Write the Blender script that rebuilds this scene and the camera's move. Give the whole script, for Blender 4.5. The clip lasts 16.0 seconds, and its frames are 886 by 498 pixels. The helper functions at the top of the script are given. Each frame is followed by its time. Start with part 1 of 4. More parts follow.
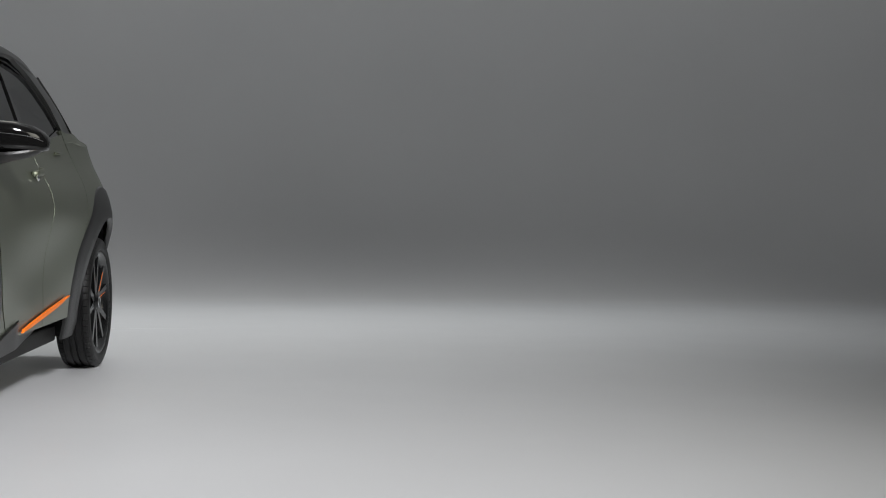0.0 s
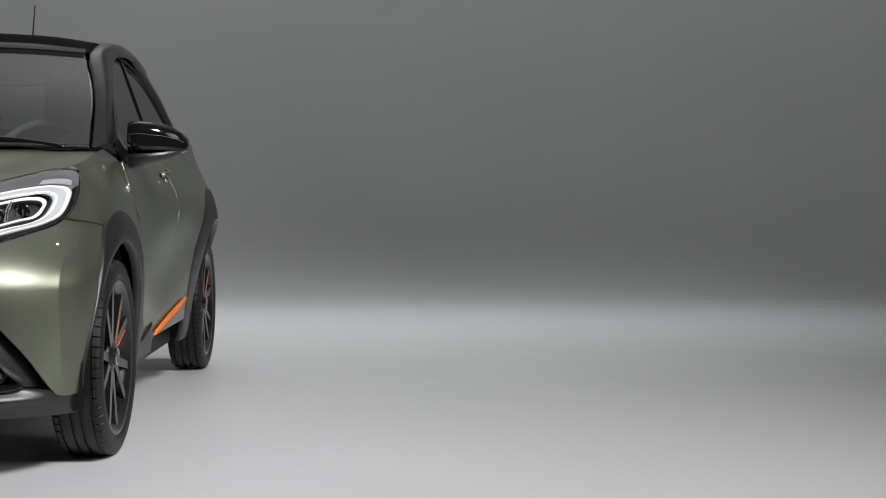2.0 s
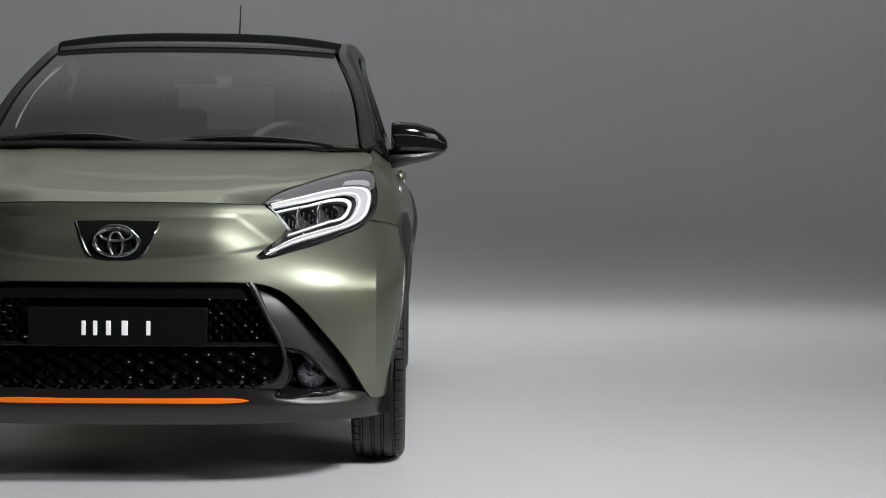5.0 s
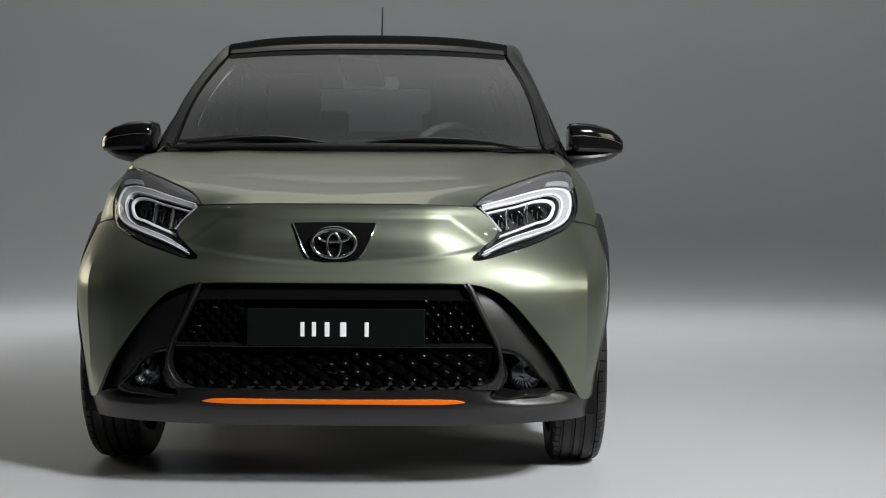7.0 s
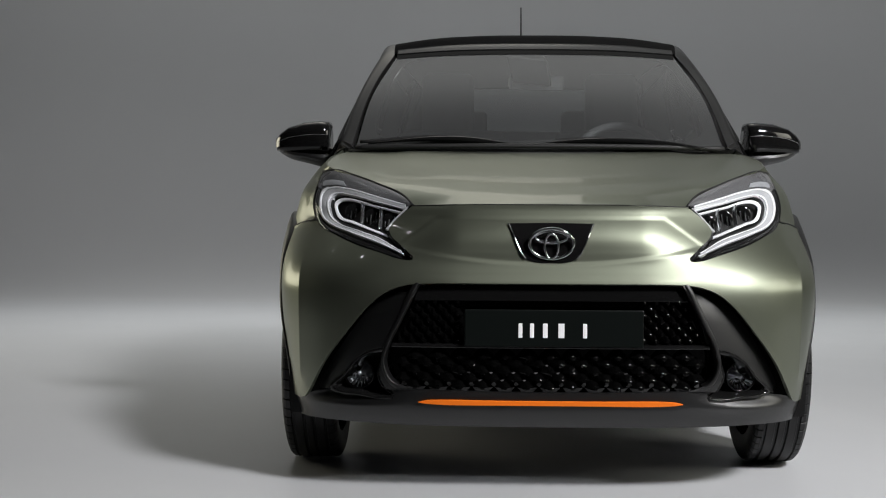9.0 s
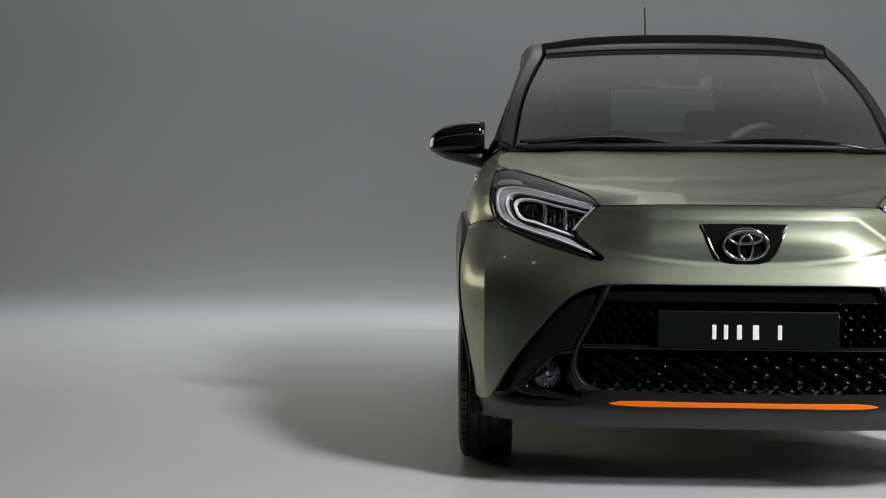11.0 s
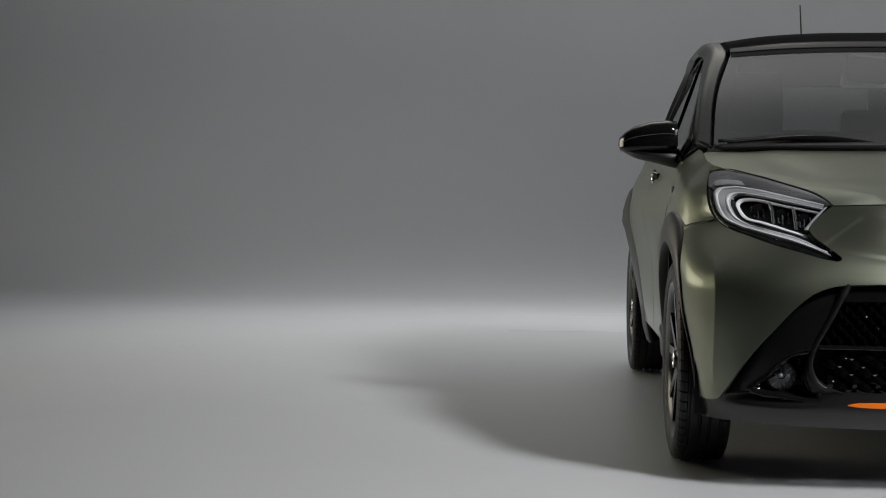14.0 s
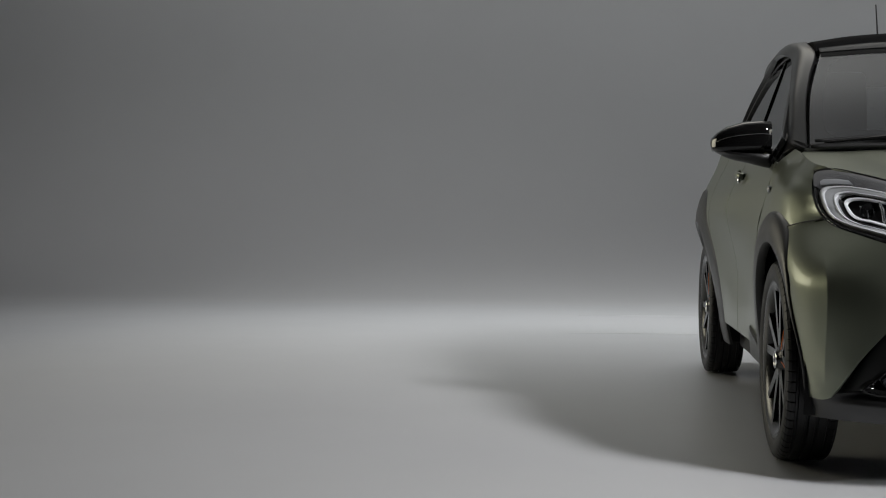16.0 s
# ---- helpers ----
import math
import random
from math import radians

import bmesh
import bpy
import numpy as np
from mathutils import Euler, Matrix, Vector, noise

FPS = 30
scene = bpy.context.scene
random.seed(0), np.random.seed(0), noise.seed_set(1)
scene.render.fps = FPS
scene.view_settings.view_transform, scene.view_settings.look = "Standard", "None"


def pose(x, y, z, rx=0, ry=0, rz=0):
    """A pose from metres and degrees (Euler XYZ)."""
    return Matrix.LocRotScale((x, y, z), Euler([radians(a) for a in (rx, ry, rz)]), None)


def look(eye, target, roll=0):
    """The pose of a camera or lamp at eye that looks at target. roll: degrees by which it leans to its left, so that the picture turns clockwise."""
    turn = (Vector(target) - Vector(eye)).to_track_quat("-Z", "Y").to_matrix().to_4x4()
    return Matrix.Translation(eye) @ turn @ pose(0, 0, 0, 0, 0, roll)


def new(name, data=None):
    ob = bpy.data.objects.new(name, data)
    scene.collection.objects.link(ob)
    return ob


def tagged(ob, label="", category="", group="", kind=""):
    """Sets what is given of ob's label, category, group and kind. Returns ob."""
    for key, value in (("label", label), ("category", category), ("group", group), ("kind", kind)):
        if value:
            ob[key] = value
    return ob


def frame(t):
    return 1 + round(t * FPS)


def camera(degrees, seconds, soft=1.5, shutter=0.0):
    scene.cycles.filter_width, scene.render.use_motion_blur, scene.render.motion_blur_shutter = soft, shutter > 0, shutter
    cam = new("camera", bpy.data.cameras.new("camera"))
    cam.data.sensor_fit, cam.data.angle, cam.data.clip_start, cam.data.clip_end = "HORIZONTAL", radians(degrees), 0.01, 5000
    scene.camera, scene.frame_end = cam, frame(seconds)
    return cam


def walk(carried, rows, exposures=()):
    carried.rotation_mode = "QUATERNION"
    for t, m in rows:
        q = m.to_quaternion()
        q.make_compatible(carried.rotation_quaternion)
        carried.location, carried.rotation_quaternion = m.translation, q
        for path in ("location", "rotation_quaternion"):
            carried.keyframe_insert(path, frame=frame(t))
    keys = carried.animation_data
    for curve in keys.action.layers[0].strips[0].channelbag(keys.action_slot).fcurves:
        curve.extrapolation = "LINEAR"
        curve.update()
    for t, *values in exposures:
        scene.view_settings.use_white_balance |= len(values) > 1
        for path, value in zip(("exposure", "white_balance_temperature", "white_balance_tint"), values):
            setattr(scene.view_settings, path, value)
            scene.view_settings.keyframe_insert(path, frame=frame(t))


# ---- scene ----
cam = camera(35.8, 16.0, soft=1.1)
METRES, EYE, TILT, LEAN, TURN = 8.0, 1.5, 0.0, 0.0, 0.0
PATH = [
    (0, (2.24, -4.767, 0.885), (2.343, -2.771, 0.813), 0.6),
    (0.5, (2.135, -4.771, 0.875), (2.237, -2.775, 0.802), 0.3),
    (1, (2.013, -4.757, 0.881), (2.109, -2.76, 0.805), 0.1),
    (1.5, (1.883, -4.756, 0.882), (1.978, -2.759, 0.808), 0.3),
    (2, (1.752, -4.723, 0.876), (1.836, -2.726, 0.805), 0.3),
    (2.5, (1.627, -4.709, 0.87), (1.701, -2.712, 0.799), 0.1),
    (3, (1.49, -4.714, 0.88), (1.555, -2.717, 0.806), 0.1),
    (3.5, (1.365, -4.708, 0.875), (1.417, -2.71, 0.802), -0.1),
    (4, (1.196, -4.691, 0.879), (1.248, -2.693, 0.806), 0.3),
    (6.5, (0.519, -4.664, 0.873), (0.508, -2.666, 0.804), 0.3),
    (7, (0.38, -4.664, 0.873), (0.354, -2.665, 0.803), 0.3),
    (7.5, (0.246, -4.663, 0.873), (0.209, -2.665, 0.803), 0.3),
    (8, (0.112, -4.657, 0.872), (0.059, -2.659, 0.802), 0.3),
    (8.5, (-0.028, -4.656, 0.873), (-0.088, -2.658, 0.803), 0.3),
    (9, (-0.168, -4.658, 0.872), (-0.238, -2.66, 0.802), 0.3),
    (11.5, (-0.765, -4.663, 0.868), (-0.885, -2.668, 0.798), 0.4),
    (12, (-0.882, -4.667, 0.869), (-1.013, -2.672, 0.799), 0.3),
    (12.5, (-0.979, -4.662, 0.862), (-1.121, -2.668, 0.794), 0.3),
    (13, (-1.083, -4.672, 0.864), (-1.229, -2.678, 0.795), 0.4),
    (13.5, (-1.145, -4.673, 0.869), (-1.304, -2.68, 0.798), 0.3),
    (14, (-1.213, -4.681, 0.868), (-1.382, -2.69, 0.797), 0.3),
    (14.5, (-1.275, -4.688, 0.867), (-1.452, -2.697, 0.798), 0.1),
    (15, (-1.346, -4.69, 0.856), (-1.531, -2.7, 0.791), 0.0),
    (15.5, (-1.401, -4.685, 0.849), (-1.597, -2.696, 0.787), 0.0),
    (16, (-1.479, -4.704, 0.856), (-1.679, -2.716, 0.791), 0.1),
]
walk(cam, [(t, look(eye, target, roll)) for t, eye, target, roll in PATH])

# ---- light ----
world = bpy.data.worlds.new("studio_world")
world.use_nodes = True
world.node_tree.nodes["Background"].inputs[0].default_value = (.9, .95, 1, 1)
world.node_tree.nodes["Background"].inputs[1].default_value = .008
scene.world = world
scene.view_settings.exposure = 0.0


def softbox(name, eye, target, size_x, size_y, watts, colour=(1, 1, 1)):
    lamp = bpy.data.lights.new(name, "AREA")
    lamp.shape, lamp.size, lamp.size_y, lamp.energy, lamp.color = "RECTANGLE", size_x, size_y, watts, colour
    ob = new(name, lamp)
    ob.matrix_world = look(eye, target)
    return ob


KEY = softbox("key_softbox", (5.7, -6.2, 7.0), (0, .5, 0), 1.7, 1.7, 118, (1, .99, 1.015))
KEY.data.spread = radians(52)
RIGHT = softbox("low_softbox", (6.7, -2.0, 3.2), (.7, -.2, .7), 3.8, 2.4, 38, (1, .975, .86))
RIGHT.data.spread = radians(90)
REAR = softbox("rear_softbox", (.4, 5.9, 6.8), (.4, 5.0, 0), 10.0, 2.0, 112, (.985, 1, 1))
REAR.data.spread = radians(66)
TOP = softbox("overhead_softbox", (-.3, 2.4, 6.2), (-.3, -2.3, 1.0), 9.0, 4.2, 15.5, (.99, 1, .98))
TOP.data.spread = radians(76)
# unseen lamp, added only to brighten and warm the hood
HOODFILL = softbox("overhead_strip", (-1.4, 4.8, 5.0), (-1.4, .3, 1.05), 4.0, 1.6, 2.8, (1, .96, .86))
HOODFILL.data.spread = radians(50)
# unseen warm lamp, added to brighten the left flank of the car
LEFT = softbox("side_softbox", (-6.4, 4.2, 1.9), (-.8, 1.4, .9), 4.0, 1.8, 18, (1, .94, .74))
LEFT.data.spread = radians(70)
BACK = softbox("wall_wash", (4.6, 5.6, 7.8), (4.6, 11.5, 4.4), 25.0, .8, 222, (.985, 1, 1))
BACK.data.spread = radians(120)
for x, y in ((-4.2, -.9), (-5.6, 2.4), (4.2, 2.9), (3.6, -.7)):
    lamp = bpy.data.lights.new("ceiling_lamp", "POINT")
    lamp.energy, lamp.shadow_soft_size = 12, .05
    new("ceiling_lamp", lamp).location = (x, y, 7.0)

# ---- materials ----


def material(name, colour, rough=.5, metal=0.0, coat=0.0, grain=0.0, grain_scale=400.0, stain=0.0, stain_scale=3.0, bump=0.0, rough_var=0.0, ior=1.5):
    """A principled surface with fine grain, broad stains and relief, at metre scale."""
    mat = bpy.data.materials.new(name)
    mat.use_nodes = True
    nt = mat.node_tree
    b = nt.nodes["Principled BSDF"]
    b.inputs["Base Color"].default_value = (*colour, 1)
    b.inputs["Roughness"].default_value = rough
    b.inputs["Metallic"].default_value = metal
    b.inputs["IOR"].default_value = ior
    b.inputs["Coat Weight"].default_value = coat
    b.inputs["Coat Roughness"].default_value = .04
    tc = nt.nodes.new("ShaderNodeTexCoord")

    def noise_node(scale, detail):
        n = nt.nodes.new("ShaderNodeTexNoise")
        n.inputs["Scale"].default_value, n.inputs["Detail"].default_value = scale, detail
        nt.links.new(tc.outputs["Object"], n.inputs["Vector"])
        return n
    if grain or stain:
        fine, broad = noise_node(grain_scale, 2), noise_node(stain_scale, 4)
        mix = nt.nodes.new("ShaderNodeMath")
        mix.operation = "MULTIPLY_ADD"
        mix.inputs[1].default_value = grain
        add = nt.nodes.new("ShaderNodeMath")
        add.operation = "MULTIPLY_ADD"
        add.inputs[1].default_value, add.inputs[2].default_value = stain, 1 - .5 * (grain + stain)
        nt.links.new(broad.outputs["Fac"], add.inputs[0])
        nt.links.new(fine.outputs["Fac"], mix.inputs[0])
        nt.links.new(add.outputs[0], mix.inputs[2])
        tint = nt.nodes.new("ShaderNodeVectorMath")
        tint.operation = "SCALE"
        tint.inputs[0].default_value = colour
        nt.links.new(mix.outputs[0], tint.inputs["Scale"])
        nt.links.new(tint.outputs[0], b.inputs["Base Color"])
    if rough_var:
        n = noise_node(stain_scale * 2.3, 3)
        r = nt.nodes.new("ShaderNodeMath")
        r.operation = "MULTIPLY_ADD"
        r.inputs[1].default_value, r.inputs[2].default_value = rough_var, rough - rough_var / 2
        nt.links.new(n.outputs["Fac"], r.inputs[0])
        nt.links.new(r.outputs[0], b.inputs["Roughness"])
    if bump:
        n = noise_node(grain_scale, 3)
        k = nt.nodes.new("ShaderNodeBump")
        k.inputs["Strength"].default_value, k.inputs["Distance"].default_value = bump, .001
        nt.links.new(n.outputs["Fac"], k.inputs["Height"])
        nt.links.new(k.outputs[0], b.inputs["Normal"])
    return mat


def glass(name, tint, gloss=1.0, rough=0.0, veil=0.0):
    """A thin sheet of tinted glass: clear behind, mirror by Fresnel in front."""
    mat = bpy.data.materials.new(name)
    mat.use_nodes = True
    nt = mat.node_tree
    nt.nodes.clear()
    out, mix = nt.nodes.new("ShaderNodeOutputMaterial"), nt.nodes.new("ShaderNodeMixShader")
    clear, shine, fres = nt.nodes.new("ShaderNodeBsdfTransparent"), nt.nodes.new("ShaderNodeBsdfGlossy"), nt.nodes.new("ShaderNodeFresnel")
    clear.inputs["Color"].default_value = (*tint, 1)
    shine.inputs["Roughness"].default_value = rough
    fres.inputs["IOR"].default_value = 1 + .5 * gloss
    nt.links.new(fres.outputs[0], mix.inputs[0])
    nt.links.new(clear.outputs[0], mix.inputs[1])
    nt.links.new(shine.outputs[0], mix.inputs[2])
    nt.links.new(mix.outputs[0], out.inputs[0])
    # a pale diffuse film stands in for the reflected veil on the glass
    if veil:
        film, over = nt.nodes.new("ShaderNodeBsdfDiffuse"), nt.nodes.new("ShaderNodeMixShader")
        film.inputs["Color"].default_value = (.36, .37, .37, 1)
        over.inputs[0].default_value = veil
        nt.links.new(mix.outputs[0], over.inputs[1])
        nt.links.new(film.outputs[0], over.inputs[2])
        nt.links.new(over.outputs[0], out.inputs[0])
    return mat


PAINT = material("olive_metallic_paint", (.180, .195, .149), .43, .95, .32, .25, 2600, .04, 2.0, .02)
PAINT.node_tree.nodes["Principled BSDF"].inputs["Coat Roughness"].default_value = .035
BLACK = material("black_gloss_paint", (.008, .008, .008), .34, 0, 0, .1, 900, .1, 3, ior=1.5)
PIANO = material("black_gloss_plastic", (.006, .006, .006), .08, 0, 0, .2, 700, .2, 6, ior=1.42)
CLAD = material("grey_moulded_plastic", (.0028, .0029, .0030), .40, 0, 0, .25, 1500, .15, 5, .2, .06, 1.6)
DARK = material("black_plastic", (.006, .006, .006), .6, 0, 0, .3, 800, .2, 6, .2)
WELL = material("black_wheel_liner", (.005, .005, .005), .8, 0, 0, .2, 500, .2, 6, ior=1.3)
STUD = material("black_grille_plastic", (.002, .002, .002), .06, 0, 0, .2, 700, .2, 6, ior=1.25)
REFLECT = material("dim_reflector", (.56, .57, .58), .16, 1, 0, .1, 700, .2, 9)
RUBBER = material("tyre_rubber", (.005, .005, .0052), .5, 0, 0, .3, 500, .35, 7, .25, .15, 1.4)
ALLOY = material("dark_alloy", (.010, .0105, .011), .24, .15, 0, .2, 1200, .15, 9, .03)
CHROME = material("chrome", (.75, .76, .78), .12, 1, 0, .05, 500, .1, 8)
SILVER = material("silver_plastic", (.42, .43, .45), .28, .4, .3, .1, 900, .1, 8)
SMOKE = material("smoked_lamp_trim", (.15, .15, .155), .25, .4, .5, .15, 900, .1, 8)
WHITE = material("white_light_guide", (.84, .85, .87), .2, 0, .6, .05, 700, .05, 9)
GUIDE = material("pale_lamp_diffuser", (.46, .47, .48), .22, .1, .6, .08, 700, .1, 9)
ORANGE = material("orange_plastic", (.90, .185, .004), .5, 0, 0, .12, 1200, .08, 6, .05)
CANVAS = material("black_canvas", (.006, .006, .006), .95, 0, 0, .5, 1300, .2, 6, .6, ior=1.2)
PLATE = material("dark_number_plate", (.004, .0055, .005), .32, 0, .1, .15, 900, .15, 9, ior=1.3)
LETTER = material("white_lettering", (.92, .92, .93), .45, 0, 0, .05, 900, .05, 9)
CABIN = material("grey_cabin_trim", (.085, .088, .092), .75, 0, 0, .3, 700, .2, 8, .3)
FABRIC = material("seat_fabric", (.07, .072, .076), .9, 0, 0, .5, 1100, .2, 8, .5)
LIGHTTRIM = material("grey_pillar_trim", (.28, .28, .28), .7, 0, 0, .2, 900, .1, 8, .2)
LINER = material("pale_headliner", (.30, .30, .30), .9, 0, 0, .2, 900, .1, 8, .2)
FRIT = material("black_glass_print", (.002, .002, .002), .5, 0, 0, .1, 900, .1, 8, ior=1.15)
SCREEN = glass("windscreen_glass", (.62, .65, .64), 2.3, veil=.10)
TINTBACK = glass("rear_glass", (.19, .20, .205), .8)
TINTED = glass("side_glass", (.11, .12, .125))
LENS = glass("clear_lens", (.93, .94, .95), .3)
DARKROOM = material("dark_ceiling", (.07, .07, .07), .9, 0, 0, .1, 50, .1, 1)
DARKWALL = material("dark_unseen_wall", (.04, .04, .042), .9, 0, 0, .2, 60, .2, 1.5)
OUTER = material("dark_unseen_floor", (.05, .051, .053), .5, 0, 0, .2, 80, .3, 1.2, .1, .1)
GLINTSTRIP = material("pale_floor_glint", (.70, .71, .72), .3, 0, 0, .1, 200, .1, 2)
FLOOR = material("grey_studio_floor", (.59, .60, .612), .33, 0, 0, .05, 300, .07, .9, .03, .10)
WALL = material("grey_studio_wall", (.595, .60, .606), .75, 0, 0, .04, 300, .08, .7, .05)

# the painted wall turns glossier where it runs out into the floor
nt = WALL.node_tree
place, split, turn_gloss = nt.nodes.new("ShaderNodeTexCoord"), nt.nodes.new("ShaderNodeSeparateXYZ"), nt.nodes.new("ShaderNodeMapRange")
turn_gloss.inputs[1].default_value, turn_gloss.inputs[2].default_value = 7.2, 9.4
turn_gloss.inputs[3].default_value, turn_gloss.inputs[4].default_value = .33, .75
nt.links.new(place.outputs["Object"], split.inputs[0])
nt.links.new(split.outputs["Y"], turn_gloss.inputs[0])
nt.links.new(turn_gloss.outputs[0], nt.nodes["Principled BSDF"].inputs["Roughness"])

# ---- shape tools ----


def part(name, bm, mat, parent, label="", bevel=0.0):
    """One mesh object from a bmesh, under a thing or a part."""
    me = bpy.data.meshes.new(name)
    bm.to_mesh(me)
    bm.free()
    me.materials.append(mat)
    ob = new(name, me)
    ob.parent = parent
    if label:
        ob["label"] = label
    if bevel:
        mod = ob.modifiers.new("edge", "BEVEL")
        mod.width, mod.segments, mod.limit_method, mod.angle_limit = bevel, 2, "ANGLE", radians(50)
    return ob


def catmull(pts, n):
    """n + 1 points, evenly spread along a smooth curve through the control points."""
    pts = [Vector(p) for p in pts]
    if len(pts) == 2:
        return [pts[0].lerp(pts[1], i / n) for i in range(n + 1)]
    ext = [2 * pts[0] - pts[1]] + pts + [2 * pts[-1] - pts[-2]]
    fine = []
    for i in range(1, len(ext) - 2):
        a, b, c, d = ext[i - 1:i + 3]
        la, lb, lc = max((b - a).length, 1e-6), max((c - b).length, 1e-6), max((d - c).length, 1e-6)
        mb = ((b - a) / la * lb + (c - b) / lb * la) / (la + lb) * lb
        mc = ((c - b) / lb * lc + (d - c) / lc * lb) / (lb + lc) * lb
        for k in range(24):
            u = k / 24
            fine.append((2*u**3 - 3*u*u + 1) * b + (u**3 - 2*u*u + u) * mb + (3*u*u - 2*u**3) * c + (u**3 - u*u) * mc)
    fine.append(pts[-1])
    total = [0]
    for a, b in zip(fine, fine[1:]):
        total.append(total[-1] + (b - a).length)
    out, j = [], 0
    for i in range(n + 1):
        want = total[-1] * i / n
        while j < len(fine) - 2 and total[j + 1] < want:
            j += 1
        seg = max(total[j + 1] - total[j], 1e-9)
        out.append(fine[j].lerp(fine[j + 1], min(max((want - total[j]) / seg, 0), 1)))
    return out


MIDDLE = Vector((0, 1.1, .65))


def sheet(rows, thick=.012, flip=None, smooth=True, middle=None):
    """A bmesh from rows of points, with a skirt that gives the sheet its thickness. Faces look away from the car's middle."""
    bm = bmesh.new()
    grid = [[bm.verts.new(p) for p in row] for row in rows]
    for r0, r1 in zip(grid, grid[1:]):
        for a, b, c, d in zip(r0, r0[1:], r1[1:], r1):
            try:
                bm.faces.new((a, b, c, d))
            except ValueError:
                pass
    bm.normal_update()
    if flip is None:
        mid = MIDDLE if middle is None else Vector(middle)
        flip = sum(f.normal.dot(f.calc_center_median() - mid) * f.calc_area() for f in bm.faces) < 0
    if flip:
        bmesh.ops.reverse_faces(bm, faces=bm.faces[:])
    bm.normal_update()
    for f in bm.faces:
        f.smooth = smooth
    if thick:
        rim = [e for e in bm.edges if e.is_boundary]
        loops = [(e.link_loops[0].vert, e.link_loops[0].link_loop_next.vert) for e in rim]
        low = {}
        for a, b in loops:
            for v in (a, b):
                if v not in low:
                    low[v] = bm.verts.new(v.co - v.normal * thick)
        for a, b in loops:
            if (a.co - b.co).length > 1e-6:
                bm.faces.new((b, a, low[a], low[b]))
        for e in rim:
            e.smooth = False
    return bm


def both(make, name, mat, parent, label="", bevel=0.0):
    """The piece for each side of the car: make(sign) gives a bmesh."""
    return [part(name, make(s), mat, parent, label, bevel) for s in (1, -1)]


def mirrored(rows, s):
    return [[Vector((p[0] * s, p[1], p[2])) for p in row] for row in rows]


def blend(c0, c1, nv):
    return [[a.lerp(b, j / nv) for a, b in zip(c0, c1)] for j in range(nv + 1)]


def loft(curves, nu, nv):
    """Rows of a surface that runs smoothly through several curves in space."""
    cs = [catmull(c, nu) for c in curves]
    cols = [catmull([c[i] for c in cs], nv) for i in range(nu + 1)]
    return [[cols[i][j] for i in range(nu + 1)] for j in range(nv + 1)]


def box(bm, m, sx, sy, sz):
    bmesh.ops.create_cube(bm, size=1, matrix=m @ Matrix.Diagonal((sx, sy, sz, 1)))


def tube(bm, pts, r, sides=8, close=False, flat=1.0):
    """A round bar along points. r: a number or one for each point."""
    pts = [Vector(p) for p in pts]
    n = len(pts)
    rings = []
    for i, p in enumerate(pts):
        a = pts[(i - 1) % n] if close or i else p
        b = pts[(i + 1) % n] if close or i < n - 1 else p
        t = (b - a).normalized()
        up = Vector((0, 0, 1)) if abs(t.z) < .9 else Vector((0, 1, 0))
        q = t.cross(up).normalized()
        w = q.cross(t)
        rr = r[i] if isinstance(r, (list, tuple)) else r
        rings.append([bm.verts.new(p + (q * math.cos(k * math.tau / sides) + w * math.sin(k * math.tau / sides) * flat) * rr) for k in range(sides)])
    for i in range(n if close else n - 1):
        r0, r1 = rings[i], rings[(i + 1) % n]
        for k in range(sides):
            bm.faces.new((r0[k], r0[(k + 1) % sides], r1[(k + 1) % sides], r1[k])).smooth = True
    if not close:
        bm.faces.new(rings[0])
        bm.faces.new(rings[-1][::-1])
    bmesh.ops.recalc_face_normals(bm, faces=bm.faces[:])
    return bm


def lathe(profile, segs, m, wave=None):
    """Turns (radius, width) points round the x axis; m places it."""
    bm = bmesh.new()
    rings = []
    for i in range(segs):
        a = math.tau * i / segs
        rings.append([bm.verts.new(m @ Vector((w, (r - (wave(i, k) if wave else 0)) * math.cos(a), (r - (wave(i, k) if wave else 0)) * math.sin(a)))) for k, (r, w) in enumerate(profile)])
    for i in range(segs):
        r0, r1 = rings[i], rings[(i + 1) % segs]
        for k in range(len(profile) - 1):
            bm.faces.new((r0[k], r1[k], r1[k + 1], r0[k + 1])).smooth = True
    bmesh.ops.recalc_face_normals(bm, faces=bm.faces[:])
    return bm


def spl(k, t):
    """Smooth curve through the knots (position, value)."""
    if t <= k[0][0]: return k[0][1]
    if t >= k[-1][0]: return k[-1][1]
    i = max(j for j in range(len(k) - 1) if k[j][0] <= t)
    def slope(j):
        a, b = max(j - 1, 0), min(j + 1, len(k) - 1)
        return (k[b][1] - k[a][1]) / (k[b][0] - k[a][0])
    h = k[i + 1][0] - k[i][0]
    u = (t - k[i][0]) / h
    return ((2*u**3 - 3*u*u + 1) * k[i][1] + (u**3 - 2*u*u + u) * h * slope(i)
            + (3*u*u - 2*u**3) * k[i + 1][1] + (u**3 - u*u) * h * slope(i + 1))
def ease(a, b, t):
    u = min(max((t - a) / (b - a), 0), 1)
    return u * u * (3 - 2 * u)
SIDE = [(.15, .765), (.26, .797), (.35, .808), (.55, .828), (.75, .829), (.90, .812), (.97, .792), (1.04, .766), (1.12, .745), (1.25, .72)]
NOSE = [(.18, -.600), (.235, -.645), (.28, -.660), (.45, -.672), (.58, -.678), (.63, -.676), (.66, -.664), (.69, -.653), (.725, -.648), (.76, -.642), (.79, -.630), (.825, -.607), (.866, -.572), (.95, -.40)]
